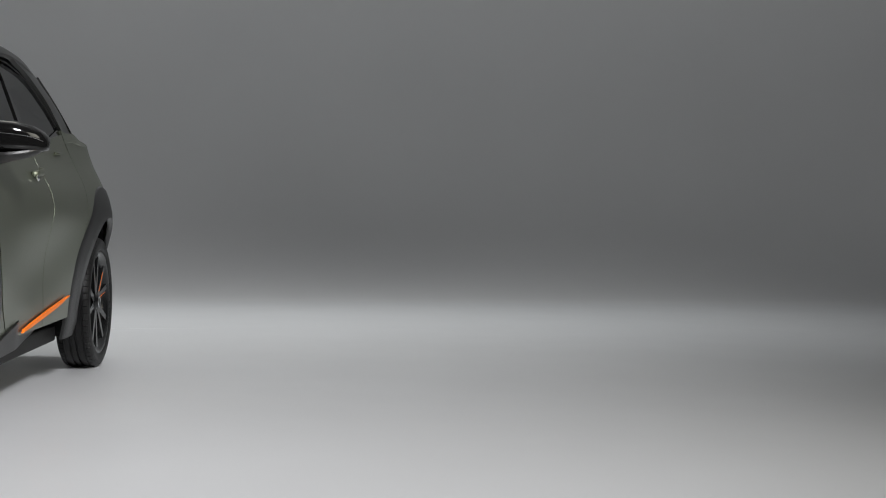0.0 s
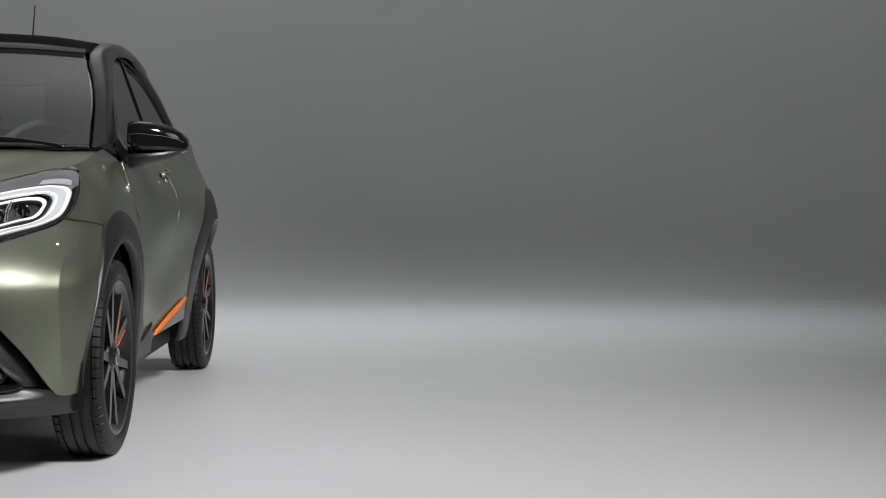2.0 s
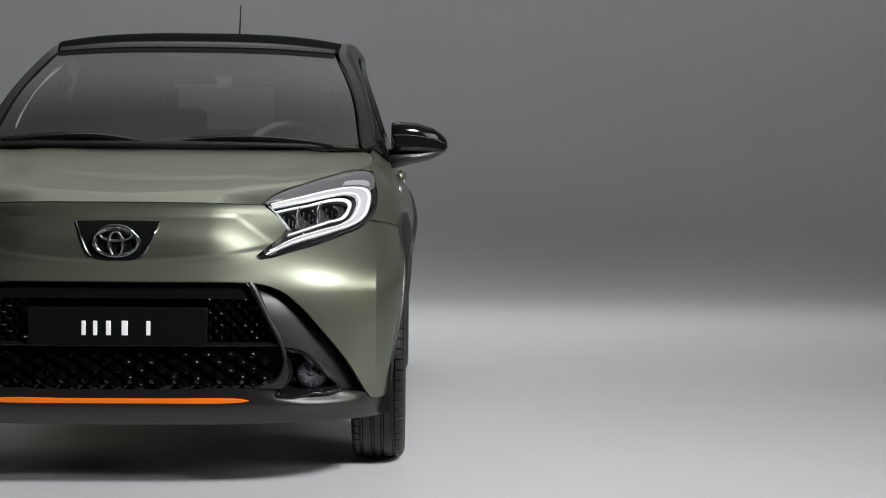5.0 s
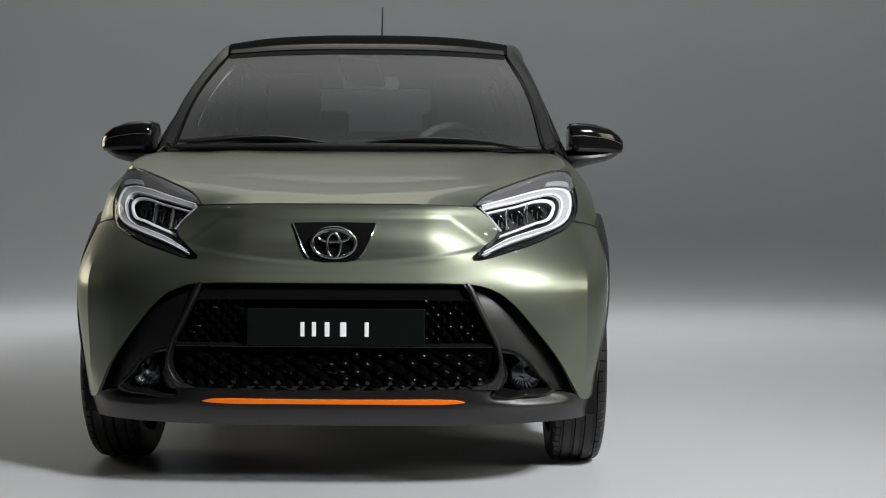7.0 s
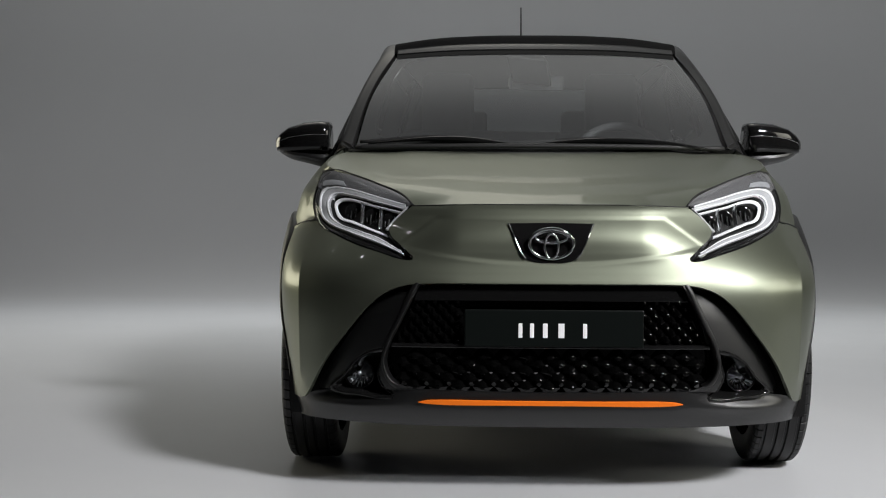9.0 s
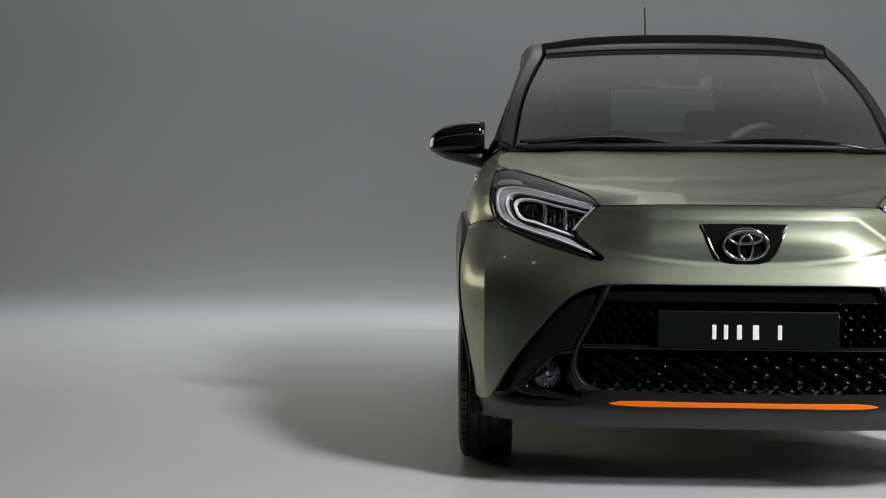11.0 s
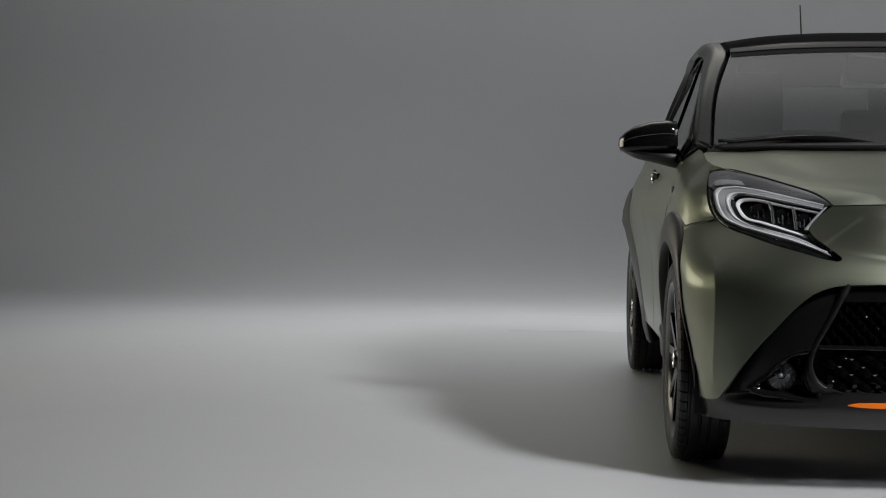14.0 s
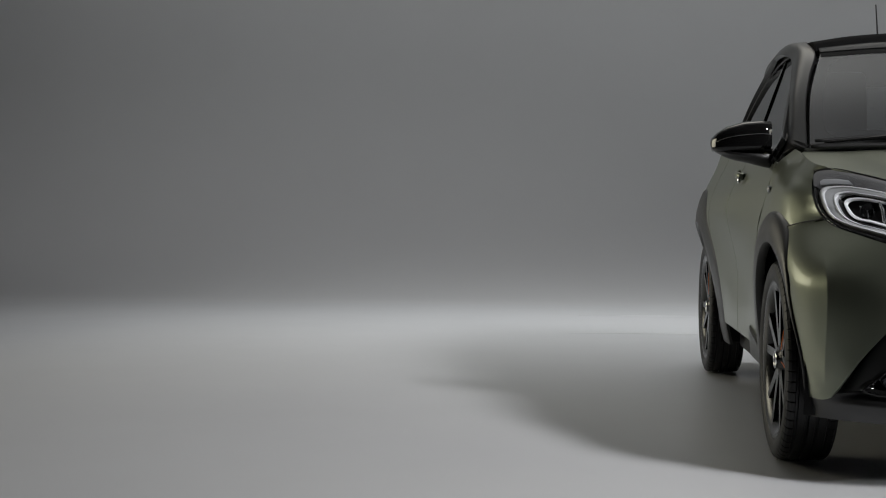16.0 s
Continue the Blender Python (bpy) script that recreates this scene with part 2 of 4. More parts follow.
CHEEK = [(.18, -.600), (.235, -.645), (.28, -.660), (.45, -.668), (.54, -.674), (.60, -.672), (.66, -.659), (.72, -.634), (.78, -.602), (.866, -.546), (.92, -.46), (.98, -.37)]
def side(y, z):
    """Half width of the body at y, z."""
    w = spl(SIDE, z)
    w += .022 * math.exp(-((y - .06) / .36) ** 2 - ((z - .60) / .28) ** 2)
    w += .046 * math.exp(-((y - 2.42) / .55) ** 2 - ((z - .72) / .30) ** 2)
    w -= .026 * math.exp(-((y - 1.15) / .5) ** 2 - ((z - .55) / .16) ** 2)
    w += .036 * math.exp(-((y - 1.5) / .62) ** 2 - ((z - .85) / .13) ** 2)
    w -= .55 * max(0, y - 2.45) ** 2
    return w
def corner(z):
    e = ease(.60, .84, z)
    return -.31 + .30 * e + .6 * max(0, z - .86), 4.4 - 1.5 * e, 1.9 - .2 * e
def skin(p, z):
    """The lower body: p from 0 (middle of the nose) to 1 (end of the corner), then metres along the side."""
    yb, n, m = corner(z)
    if p > 1:
        return side(yb + p - 1, z), yb + p - 1, z
    w = side(yb, z)
    a = p * math.pi / 2
    x = w * math.sin(a) ** (2 / n)
    e = ease(.26, .48, x)
    yc = spl(NOSE, z) * (1 - e) + spl(CHEEK, z) * e
    y = yb - (yb - yc) * max(math.cos(a), 0) ** (2 / m)
    fold = .007 * math.exp(-abs(x - .752) / .022) * ease(.30, .37, z) * (1 - ease(.64, .72, z))
    y += .003 * ease(0, .016, hexagon(x, z))
    return x + .6 * fold, y - .8 * fold, z
def hexagon(x, z):
    """How far a point of the nose lies inside the six-sided panel round the badge."""
    return min(.832 - z, .585 * (.44 - x) + .81 * (.76 - z), z - .680 - .25 * x * x)
def p_x(x, z):
    yb, n, m = corner(z)
    return math.asin(min(1, (x / side(yb, z)) ** (n / 2))) / math.pi * 2
def p_y(y, z):
    yb, n, m = corner(z)
    if y >= yb: return 1 + y - yb
    yc = spl(CHEEK, z)
    return math.acos(min(1, ((yb - y) / (yb - yc)) ** (m / 2))) / math.pi * 2

# ---- studio ----


def cove(y0, y1, r, top, half):
    """Back wall with a rounded foot that runs out into the floor."""
    prof, y, z, n = [(y0, 0)], y1 - r, 0, 160
    for i in range(n):
        a = radians(90) * ease(0, 1, (i + .5) / n)
        y, z = y + r * 1.36 / n * math.cos(a), z + r * 1.36 / n * math.sin(a)
        if i % 4 == 3:
            prof.append((y, z))
    prof.append((y, top))
    rows = [[Vector((x, y, z)) for x in [half * (i / 12 - 1) for i in range(25)]] for y, z in prof]
    return sheet(rows, 0, middle=(0, 40, -30), flip=None)


def setting(name, bm, mat, label):
    me = bpy.data.meshes.new(name)
    bm.to_mesh(me)
    bm.free()
    me.materials.append(mat)
    return tagged(new(name, me), label, name.split("_")[0], kind="structure")


bm = bmesh.new()
bmesh.ops.create_grid(bm, x_segments=40, y_segments=40, size=1, matrix=pose(0, 3.0, 0) @ Matrix.Diagonal((13, 4.0, 1, 1)))
setting("floor", bm, FLOOR, "pale grey smooth studio floor with a faint sheen")
# unseen floor, coloured dark so the bumper and sills reflect little
bm = bmesh.new()
bmesh.ops.create_grid(bm, x_segments=40, y_segments=20, size=1, matrix=pose(0, -6.3, 0) @ Matrix.Diagonal((13, 5.3, 1, 1)))
setting("floor_front", bm, OUTER, "unseen dark floor in front, added to darken reflections on the car")
setting("wall_north", cove(7.0, 10.9, 3.9, 8.0, 13), WALL, "grey studio backdrop wall curving into the floor")
# unseen walls and ceiling, kept dark to hold down reflections on the car
for name, m, sx, sy, sz in (("wall_east", pose(13.1, -.5, 4), .2, 23, 8), ("wall_west", pose(-13.1, -.5, 4), .2, 23, 8), ("wall_south", pose(0, -11.7, 4), 26, .2, 8)):
    bm = bmesh.new()
    box(bm, m, sx, sy, sz)
    setting(name, bm, DARKWALL, "plain unseen studio wall, dark to dim reflections")
bm = bmesh.new()
box(bm, pose(0, -.5, 8.1), 26.4, 23.4, .2)
setting("ceiling", bm, DARKROOM, "unseen dark studio ceiling")
# pale strips put the bright reflected streaks on the floor into colour
for y, x0, x1 in ((4.47, -1.55, 1.05), (5.95, -1.5, -.3)):
    bm = bmesh.new()
    box(bm, pose((x0 + x1) / 2, y, .0004), x1 - x0, .028, .0016)
    setting("floor_seam", bm, GLINTSTRIP, "thin pale strip painted as a glint on the studio floor")



def onto(pts, n, off=0.0):
    """A curve on the lower body. Points: ("x", x, z) across the nose or ("y", y, z) along the side."""
    flat = [(p_x(u, z) if k == "x" else p_y(u, z), z, 0) for k, u, z in pts]
    return [(v.x, v.y) for v in catmull(flat, n)]


def raised(p, z, off):
    """A point of the lower body moved off metres outwards."""
    a = Vector(skin(p, z))
    if not off:
        return a
    d = .004
    u = Vector(skin(p + d, z)) - Vector(skin(max(p - d, 0), z))
    w = Vector(skin(p, z + d)) - Vector(skin(p, z - d))
    n = u.cross(w)
    n.normalize()
    return a + n * off if n.dot(a - MIDDLE) > 0 else a - n * off


def skin_rows(c0, c1, nu, nv, off=0.0, fall=0.0):
    """Rows of a panel of the lower body between two curves; fall: how far it sinks from the first to the second."""
    a, b = onto(c0, nu), onto(c1, nu)
    return [[raised(p0 + (p1 - p0) * j / nv, z0 + (z1 - z0) * j / nv, off - fall * j / nv) for (p0, z0), (p1, z1) in zip(a, b)] for j in range(nv + 1)]


def whole(rows):
    """Half a panel, from the middle of the car outwards, made whole."""
    return [[Vector((-p.x, p.y, p.z)) for p in row[:0:-1]] + list(row) for row in rows]


def star(outline, middle, n, rings, off, s=1):
    """A closed patch on the nose from its outline in (x, z) and a point inside. off: metres outwards by distance 0..1 from the middle."""
    loop = catmull([(x, z, 0) for x, z in outline] + [(outline[0][0], outline[0][1], 0)], n)
    mx, mz = middle
    rows = []
    for j in range(rings + 2):
        k = min(.001 + .999 * j / rings, 1)
        rows.append([raised(p_x(abs(mx + (v.x - mx) * k), mz + (v.y - mz) * k), mz + (v.y - mz) * k, off(k) - .012 * (j > rings)) for v in loop])
        if mx == 0:
            for v, q in zip(loop, rows[-1]):
                q.x *= 1 if v.x >= 0 else -1
    return sheet(mirrored(rows, s), 0, middle=(0, 3, .6))


def inside(x, z, outline, middle, k):
    """Whether (x, z) lies in the outline drawn in towards its middle."""
    pts = [(middle[0] + (a - middle[0]) * k, middle[1] + (b - middle[1]) * k) for a, b in outline]
    hit = False
    for (xa, za), (xb, zb) in zip(pts, pts[1:] + pts[:1]):
        if (za > z) != (zb > z) and x < xa + (xb - xa) * (z - za) / (zb - za):
            hit = not hit
    return hit


def cut(bm, outline, middle, k, off=0.0):
    """Opens a sheet where a lamp sits in it, with a clean edge on the outline."""
    gone = [f for f in bm.faces if inside(abs(f.calc_center_median().x), f.calc_center_median().z, outline, middle, k)]
    rim = {v for f in gone for v in f.verts}
    bmesh.ops.delete(bm, geom=gone, context="FACES")
    rim = {v for v in rim if v.is_valid}
    pts = [Vector((middle[0] + (a - middle[0]) * k, middle[1] + (b - middle[1]) * k)) for a, b in outline]
    for v in rim:
        q = Vector((abs(v.co.x), v.co.z))
        best, far = None, .016
        for a, b in zip(pts, pts[1:] + pts[:1]):
            ab = b - a
            u = min(max((q - a).dot(ab) / max(ab.length_squared, 1e-9), 0), 1)
            d = (a + ab * u - q).length
            if d < far:
                best, far = a + ab * u, d
        if best is not None and v.co.y < .0:
            p = raised(p_x(best.x, best.y), best.y, off)
            v.co = (math.copysign(p.x, v.co.x), p.y, p.z)
    return bm


def outline_of(*runs):
    """A closed outline of smooth runs that meet in sharp corners."""
    return [(v.x, v.y) for run in runs for v in catmull([(x, z, 0) for x, z in run], 24)[:-1]]


def open_arches(bm, r=.43, rear=.455):
    """Clears a side panel away from the wheel openings."""
    gone = [f for f in bm.faces for q in [f.calc_center_median()] for y, k in ((0, r), (2.43, max(r, rear))) if math.hypot(q.y - y, q.z - .335) < k and abs(q.x) > .6]
    bmesh.ops.delete(bm, geom=list(set(gone)), context="FACES")
    return bm


LAMP = outline_of(
    [(.411, .858), (.435, .882), (.529, .924), (.613, .953), (.686, .972), (.730, .967)],
    [(.730, .967), (.745, .922), (.750, .877), (.741, .830), (.712, .793), (.655, .767), (.590, .742), (.508, .718), (.440, .699), (.418, .696)],
    [(.418, .696), (.407, .700), (.405, .708)],
    [(.405, .708), (.446, .743), (.476, .770), (.484, .786)],
    [(.484, .786), (.470, .808), (.445, .832), (.411, .858)])
FOG = [(.478, .441), (.531, .430), (.582, .399), (.616, .356), (.662, .303), (.640, .297), (.574, .293), (.498, .285), (.455, .291), (.490, .320), (.506, .356), (.497, .402)]
LAMP_MID, FOG_MID = (.60, .83), (.566, .348)

car = tagged(new("car"), "olive metallic small crossover car with black canvas roof", "car")
car.location = (.005, 0, 0)
car.rotation_euler = (0, 0, radians(.28))

# painted panels
OPENING = [("x", 0, .632), ("x", .355, .631), ("x", .421, .626), ("x", .488, .602), ("x", .53, .568), ("x", .59, .5), ("x", .677, .386), ("x", .728, .294), ("x", .738, .277), ("x", .752, .2685), ("y", -.42, .2665), ("y", -.355, .264)]
HOODLINE = [("x", 0, .862), ("x", .2, .862), ("x", .413, .857)]
part("front_bumper", open_arches(cut(sheet(whole(skin_rows(OPENING, HOODLINE + [("x", .56, .835), ("x", .70, .815), ("y", -.30, .805), ("y", -.172, .787), ("y", -.10, .770)], 200, 110))), LAMP, LAMP_MID, 1.0), r=.40), PAINT, car, "", .003)

HOOD_C = [(-.60, .845), (-.572, .866), (-.5, .890), (-.35, .926), (-.16, .968), (.1, 1.022), (.3, 1.050), (.48, 1.066)]


def hood_z(x, y):
    bend = spl([(-.6, -.20), (-.518, -.154), (-.474, -.070), (-.42, -.012), (-.37, .014), (-.28, .027), (-.195, .025), (0, .015), (.3, .015), (.5, .0)], y)
    z = spl(HOOD_C, y) + bend * x * x
    fold = math.exp(-((abs(x) - (.45 + .10 * ease(-.3, .4, y))) / .075) ** 2) * ease(-.42, -.12, y)
    return z - .006 * fold - .012 * ease(.46, .72, abs(x)) * ease(-.2, .3, y)


HOOD_EDGE = [(.414, -.505), (.437, -.472), (.529, -.369), (.609, -.280), (.676, -.201), (.712, -.13), (.722, -.06), (.722, .10), (.708, .25), (.69, .33)]


def hood():
    edge = [(v.x, v.y) for v in catmull([(x, y, 0) for x, y in HOOD_EDGE], 48)]
    front = [(x, spl(NOSE, .866) * (1 - ease(.25, .42, x)) - .505 * ease(.25, .42, x)) for x in [.414 * i / 24 for i in range(25)]]
    rear = [(.69 * i / 24, .43 - .10 * (i / 24) ** 3) for i in range(25)]
    rows = []
    for j in range(49):
        v = j / 48
        row = []
        for i in range(25):
            u = i / 24
            ex, ey = edge[j]
            fy, ry = front[i][1], rear[i][1]
            ey0, ey1 = edge[0][1], edge[-1][1]
            cy = front[0][1] + (rear[0][1] - front[0][1]) * ((ey - ey0) / (ey1 - ey0))
            x = ex * u
            y = cy + (ey - cy) * u ** 2
            if j == 0:
                x, y = front[i]
            fz = .8635 - .0065 * (front[i][0] / .414) ** 2 - hood_z(*front[i])
            row.append(Vector((x, y, hood_z(x, y) + fz * max(0, 1 - j / 14) ** 2)))
        rows.append(row)
    return sheet(whole(rows), .004, middle=(0, 0, -2))


part("hood", hood(), PAINT, car, "", .0012)


def fender(s):
    top = [Vector((x + .006, y, hood_z(x, y) + .003)) for x, y in HOOD_EDGE[4:]]
    top[-1] = Vector((.716, .356, 1.058))
    c1 = [(.728, -.215, .942), (.758, -.02, .97), (.772, .15, .99), skin(p_y(.354, 1.0), 1.0)]
    c2 = [skin(p_y(y, .90), .90) for y in (-.27, -.1, .08, .338)]
    c3 = [skin(p_y(y, .84), .84) for y in (-.315, -.12, .10, .375)]
    c35 = [skin(p_y(y, .80), .80) for y in (-.285, -.09, .11, .41)]
    c4 = [skin(p_y(y, .775), .775) for y in (-.112, -.02, .13, .44)]
    c5 = [skin(p_y(y, .70), .70) for y in (-.06, .03, .17, .48)]
    rows = loft([top, c1, c2, c3, c35, c4, c5], 32, 40)
    for row in rows:
        for p in row:
            p.x -= .006 * math.exp(-((p.y - .27 + .25 * (p.z - .95)) / .06) ** 2) * ease(.86, .95, p.z) * (1 - ease(.985, 1.02, p.z))
    return cut(open_arches(sheet(mirrored(rows, s))), LAMP, LAMP_MID, 1.0)


both(fender, "front_fender", PAINT, car, "", .003)
both(lambda s: open_arches(sheet(mirrored(skin_rows([("y", .30, .76), ("y", .485, .71)], [("y", .40, .30), ("y", .70, .30)], 16, 30), s))), "fender_skirt", PAINT, car)

SEAM = [("y", .185, 1.0), ("y", .318, .91), ("y", .40, .85), ("y", .47, .75), ("y", .53, .6), ("y", .60, .45), ("y", .70, .31)]


def front_door(s):
    rear = [("y", 1.300, 1.10 - .79 * i / 16) for i in range(17)]
    front = [("y", .376, 1.012), ("y", .364, .965), ("y", .345, .915), ("y", .388, .85)] + SEAM[3:]
    return sheet(mirrored(skin_rows(front, rear, 40, 40), s))


def rear_door(s):
    front = [("y", 1.306, 1.10 - .79 * i / 16) for i in range(17)]
    rear = [("y", 1.98, 1.18), ("y", 2.06, 1.0), ("y", 1.98, .80), ("y", 1.93, .6), ("y", 1.80, .31)]
    return open_arches(sheet(mirrored(skin_rows(front, rear, 50, 50), s)))


def quarter(s):
    front = [("y", 1.985, 1.20), ("y", 2.065, 1.0), ("y", 1.985, .80), ("y", 1.935, .6), ("y", 1.85, .31)]
    rear = [("y", 2.93, 1.12), ("y", 2.95, 1.0), ("y", 2.97, .8), ("y", 2.97, .6), ("y", 2.95, .31)]
    return open_arches(sheet(mirrored(skin_rows(front, rear, 50, 50), s)))


# dark sheet added behind the side panels to stop light through their gaps
def blocker(s):
    top = [("y", y, 1.005) for y in (.40, .8, 1.3, 1.9, 2.4, 2.9)]
    low = [("y", y, .33) for y in (.30, .8, 1.3, 1.9, 2.4, 2.9)]
    return open_arches(sheet(mirrored(skin_rows(top, low, 60, 20, -.022), s), 0), .47)


both(blocker, "door_jamb", DARK, car)


front_doors = both(front_door, "front_door", PAINT, car, "", .0012)
rear_doors = both(rear_door, "rear_door", PAINT, car, "", .0012)
both(quarter, "rear_quarter_panel", PAINT, car)


def handle(s):
    bm = bmesh.new()
    pts = [(side(y, .975) + o, y, .972 + .004 * k) for k, (y, o) in enumerate([(1.12, .002), (1.13, .017), (1.165, .022), (1.21, .022), (1.235, .017), (1.245, .002)])]
    tube(bm, [Vector((x * s, y, z)) for x, y, z in catmull(pts, 20)], .010, 8, flat=1.5)
    return bm


for d, s in zip(front_doors, (1, -1)):
    part("door_handle", handle(s), PAINT, d, "olive door handle")
    bm = bmesh.new()
    bmesh.ops.create_uvsphere(bm, u_segments=12, v_segments=8, radius=1, matrix=Matrix.Translation((s * (side(1.14, .958) + .016), 1.125, .958)) @ Matrix.Diagonal((.008, .012, .014, 1)))
    part("key_cover", bm, CHROME, d, "chrome key cover")


for d, s in zip(rear_doors, (1, -1)):
    bm = bmesh.new()
    pts = [(side(y, 1.08) + o, y, 1.08) for y, o in [(1.72, .0), (1.735, .008), (1.77, .012), (1.80, .008), (1.815, .0)]]
    tube(bm, [Vector((x * s, y, z)) for x, y, z in catmull(pts, 14)], .008, 8)
    part("door_grip", bm, PAINT, d, "olive door grip")


def repeater(s):
    bm = bmesh.new()
    bmesh.ops.create_uvsphere(bm, u_segments=14, v_segments=8, radius=1, matrix=Matrix.Translation((s * (side(.285, .91) + .001), .285, .912)) @ Matrix.Diagonal((.008, .022, .013, 1)))
    for f in bm.faces:
        f.smooth = True
    return bm


both(repeater, "side_repeater", SILVER, car, "small clear side repeater")

# grey mouldings
GRILLE_EDGE = [("x", .384, .631), ("x", .410, .580), ("x", .444, .510), ("x", .479, .437), ("x", .487, .392), ("x", .468, .348), ("x", .405, .319)]


def ridge(s):
    """The raised lip of the moulding along the grille."""
    line = onto(GRILLE_EDGE, 80)[:73]
    rows = []
    for d, o in ((0, -.035), (0, -.004), (.003, .001), (.012, .001), (.018, -.004), (.021, -.014)):
        row = []
        for k, (p, z) in enumerate(line):
            (p0, z0), (p1, z1) = line[max(k - 1, 0)], line[min(k + 1, 72)]
            u = Vector((p1 - p0, 1.5 * (z1 - z0)))
            u.normalize()
            row.append(raised(p - u.y * d / 1.5, z + u.x * d, o))
        rows.append(row)
    return sheet(mirrored(rows, s), 0)


both(ridge, "moulding_ridge", CLAD, car, "raised edge of the grey moulding", .001)
both(lambda s: cut(sheet(mirrored(skin_rows(GRILLE_EDGE, OPENING[1:8], 90, 60, -.002, .040), s), .004), outline_of(FOG + FOG[:1]), FOG_MID, .96, -.020), "bumper_moulding", CLAD, car, "", .004)
LIP = [("x", 0, .312), ("x", .39, .317), ("x", .57, .299), ("x", .69, .296), ("x", .735, .284), ("x", .755, .266), ("y", -.42, .2635), ("y", -.345, .262)]
LIP_LOW = [("x", 0, .200), ("x", .36, .202), ("x", .58, .206), ("x", .745, .203), ("y", -.33, .196)]


def lip_rows():
    """The lip under the grille; its upper edge sinks to meet the moulding round the fog lamps."""
    a, b = onto(LIP, 160), onto(LIP_LOW, 160)
    rows = []
    for j in range(29):
        v = j / 28
        row = []
        for (p0, z0), (p1, z1) in zip(a, b):
            p, z = p0 + (p1 - p0) * v, z0 + (z1 - z0) * v
            x = skin(p, z)[0]
            row.append(raised(p, z, -.006 - .024 * ease(.38, .58, x) * (1 - ease(.64, .76, x)) * (1 - ease(.0, .42, v))))
        rows.append(row)
    return rows


part("bumper_lip", cut(sheet(whole(lip_rows()), .012), outline_of(FOG + FOG[:1]), FOG_MID, .97, -.022), CLAD, car, "", .003)
part("bumper_strip", sheet(whole(skin_rows([("x", 0, .2875), ("x", .33, .2885), ("x", .36, .287), ("x", .385, .282)], [("x", 0, .275), ("x", .33, .276), ("x", .365, .278), ("x", .387, .2813)], 40, 4, .003)), .012), ORANGE, car, "orange accent strip", .002)


def arch(yc, r0, r1, a0, a1, out, drop):
    """The moulding round a wheel opening."""
    def make(s):
        rows = []
        for j, (k, o) in enumerate([(0, -.03), (0, -.012), (.05, 0), (.35, .003), (.7, .002), (.94, -.001), (1, -.007), (1, -.02)]):
            row = []
            for i in range(57):
                a = radians(a0 + (a1 - a0) * i / 56)
                r = r0 + (r1 + drop(a) - r0) * k
                y, z = yc + r * math.cos(a), .335 + r * math.sin(a)
                z = max(z, .205)
                row.append(Vector((s * (skin(p_y(y, z), z)[0] + out * (.2 + .8 * ease(-.44, -.02, y - yc)) + o), y, z)))
            rows.append(row)
        return sheet(rows, .0, middle=(0, yc, .335))
    return make


both(arch(0, .392, .500, 190.5, -22, .016, lambda a: -.099 * ease(radians(92), radians(165), a) + .02 * ease(radians(80), radians(30), a)), "front_arch_moulding", CLAD, car, "", .002)
both(arch(2.43, .428, .600, 205, -25, .010, lambda a: .06 * ease(radians(125), radians(165), a) - .05 * ease(radians(70), radians(20), a)), "rear_arch_moulding", CLAD, car, "", .002)

SILL_TOP = [("y", .40, .30), ("y", .684, .350), ("y", .909, .382), ("y", 1.414, .437), ("y", 1.77, .480), ("y", 1.95, .59), ("y", 2.02, .70)]
SILL_LOW = [("y", .37, .252), ("y", .70, .262), ("y", 1.1, .266), ("y", 1.5, .264), ("y", 1.85, .258), ("y", 1.98, .30), ("y", 2.06, .50)]


def sill(s):
    """The sill moulding: an upright upper face, a ledge, and a lower face that turns in."""
    rows = mirrored(skin_rows(SILL_TOP, SILL_LOW, 50, 24, .012), s)
    for j, row in enumerate(rows):
        for i, v in enumerate(row):
            pos = (j if len(rows) == 24 else i) / 23
            v.x -= s * (.004 * ease(.50, .56, pos) + .055 * max(0, pos - .55) / .45)
    return sheet(rows, .03)


both(sill, "sill_moulding", CLAD, car, "", .003)
part("sill_strip", sheet(skin_rows([("y", .92, .336), ("y", 1.2, .366), ("y", 1.55, .402), ("y", 1.72, .420)], [("y", .90, .321), ("y", 1.2, .347), ("y", 1.55, .386), ("y", 1.72, .416)], 30, 4, .016), .01), ORANGE, car, "orange sill accent strip", .002)

for s in (1, -1):
    bm = bmesh.new()
    tube(bm, [Vector((q.x * s, q.y, q.z)) for q in [raised(p, z, .0016) for p, z in onto([("y", -.32, .811), ("y", -.25, .802), ("y", -.168, .786)], 14)]], .0019, 6)
    part("panel_gap", bm, DARK, car, "dark gap between bumper and fender")
    bm = bmesh.new()
    tube(bm, [Vector((q.x * s, q.y, q.z)) for q in [raised(p_x(x, z), z, .001) for x, z in LAMP[:25]]], .0032, 6)
    part("lamp_gap", bm, DARK, car, "dark gap between hood and headlamp")

bm = bmesh.new()
tube(bm, [Vector((-q.x, q.y, q.z)) for q in [raised(p, z, .0005) for p, z in onto(HOODLINE, 30)][:0:-1]] + [raised(p, z, .0005) for p, z in onto(HOODLINE, 30)], .0017, 6)
part("panel_gap", bm, DARK, car, "dark gap between hood and bumper")

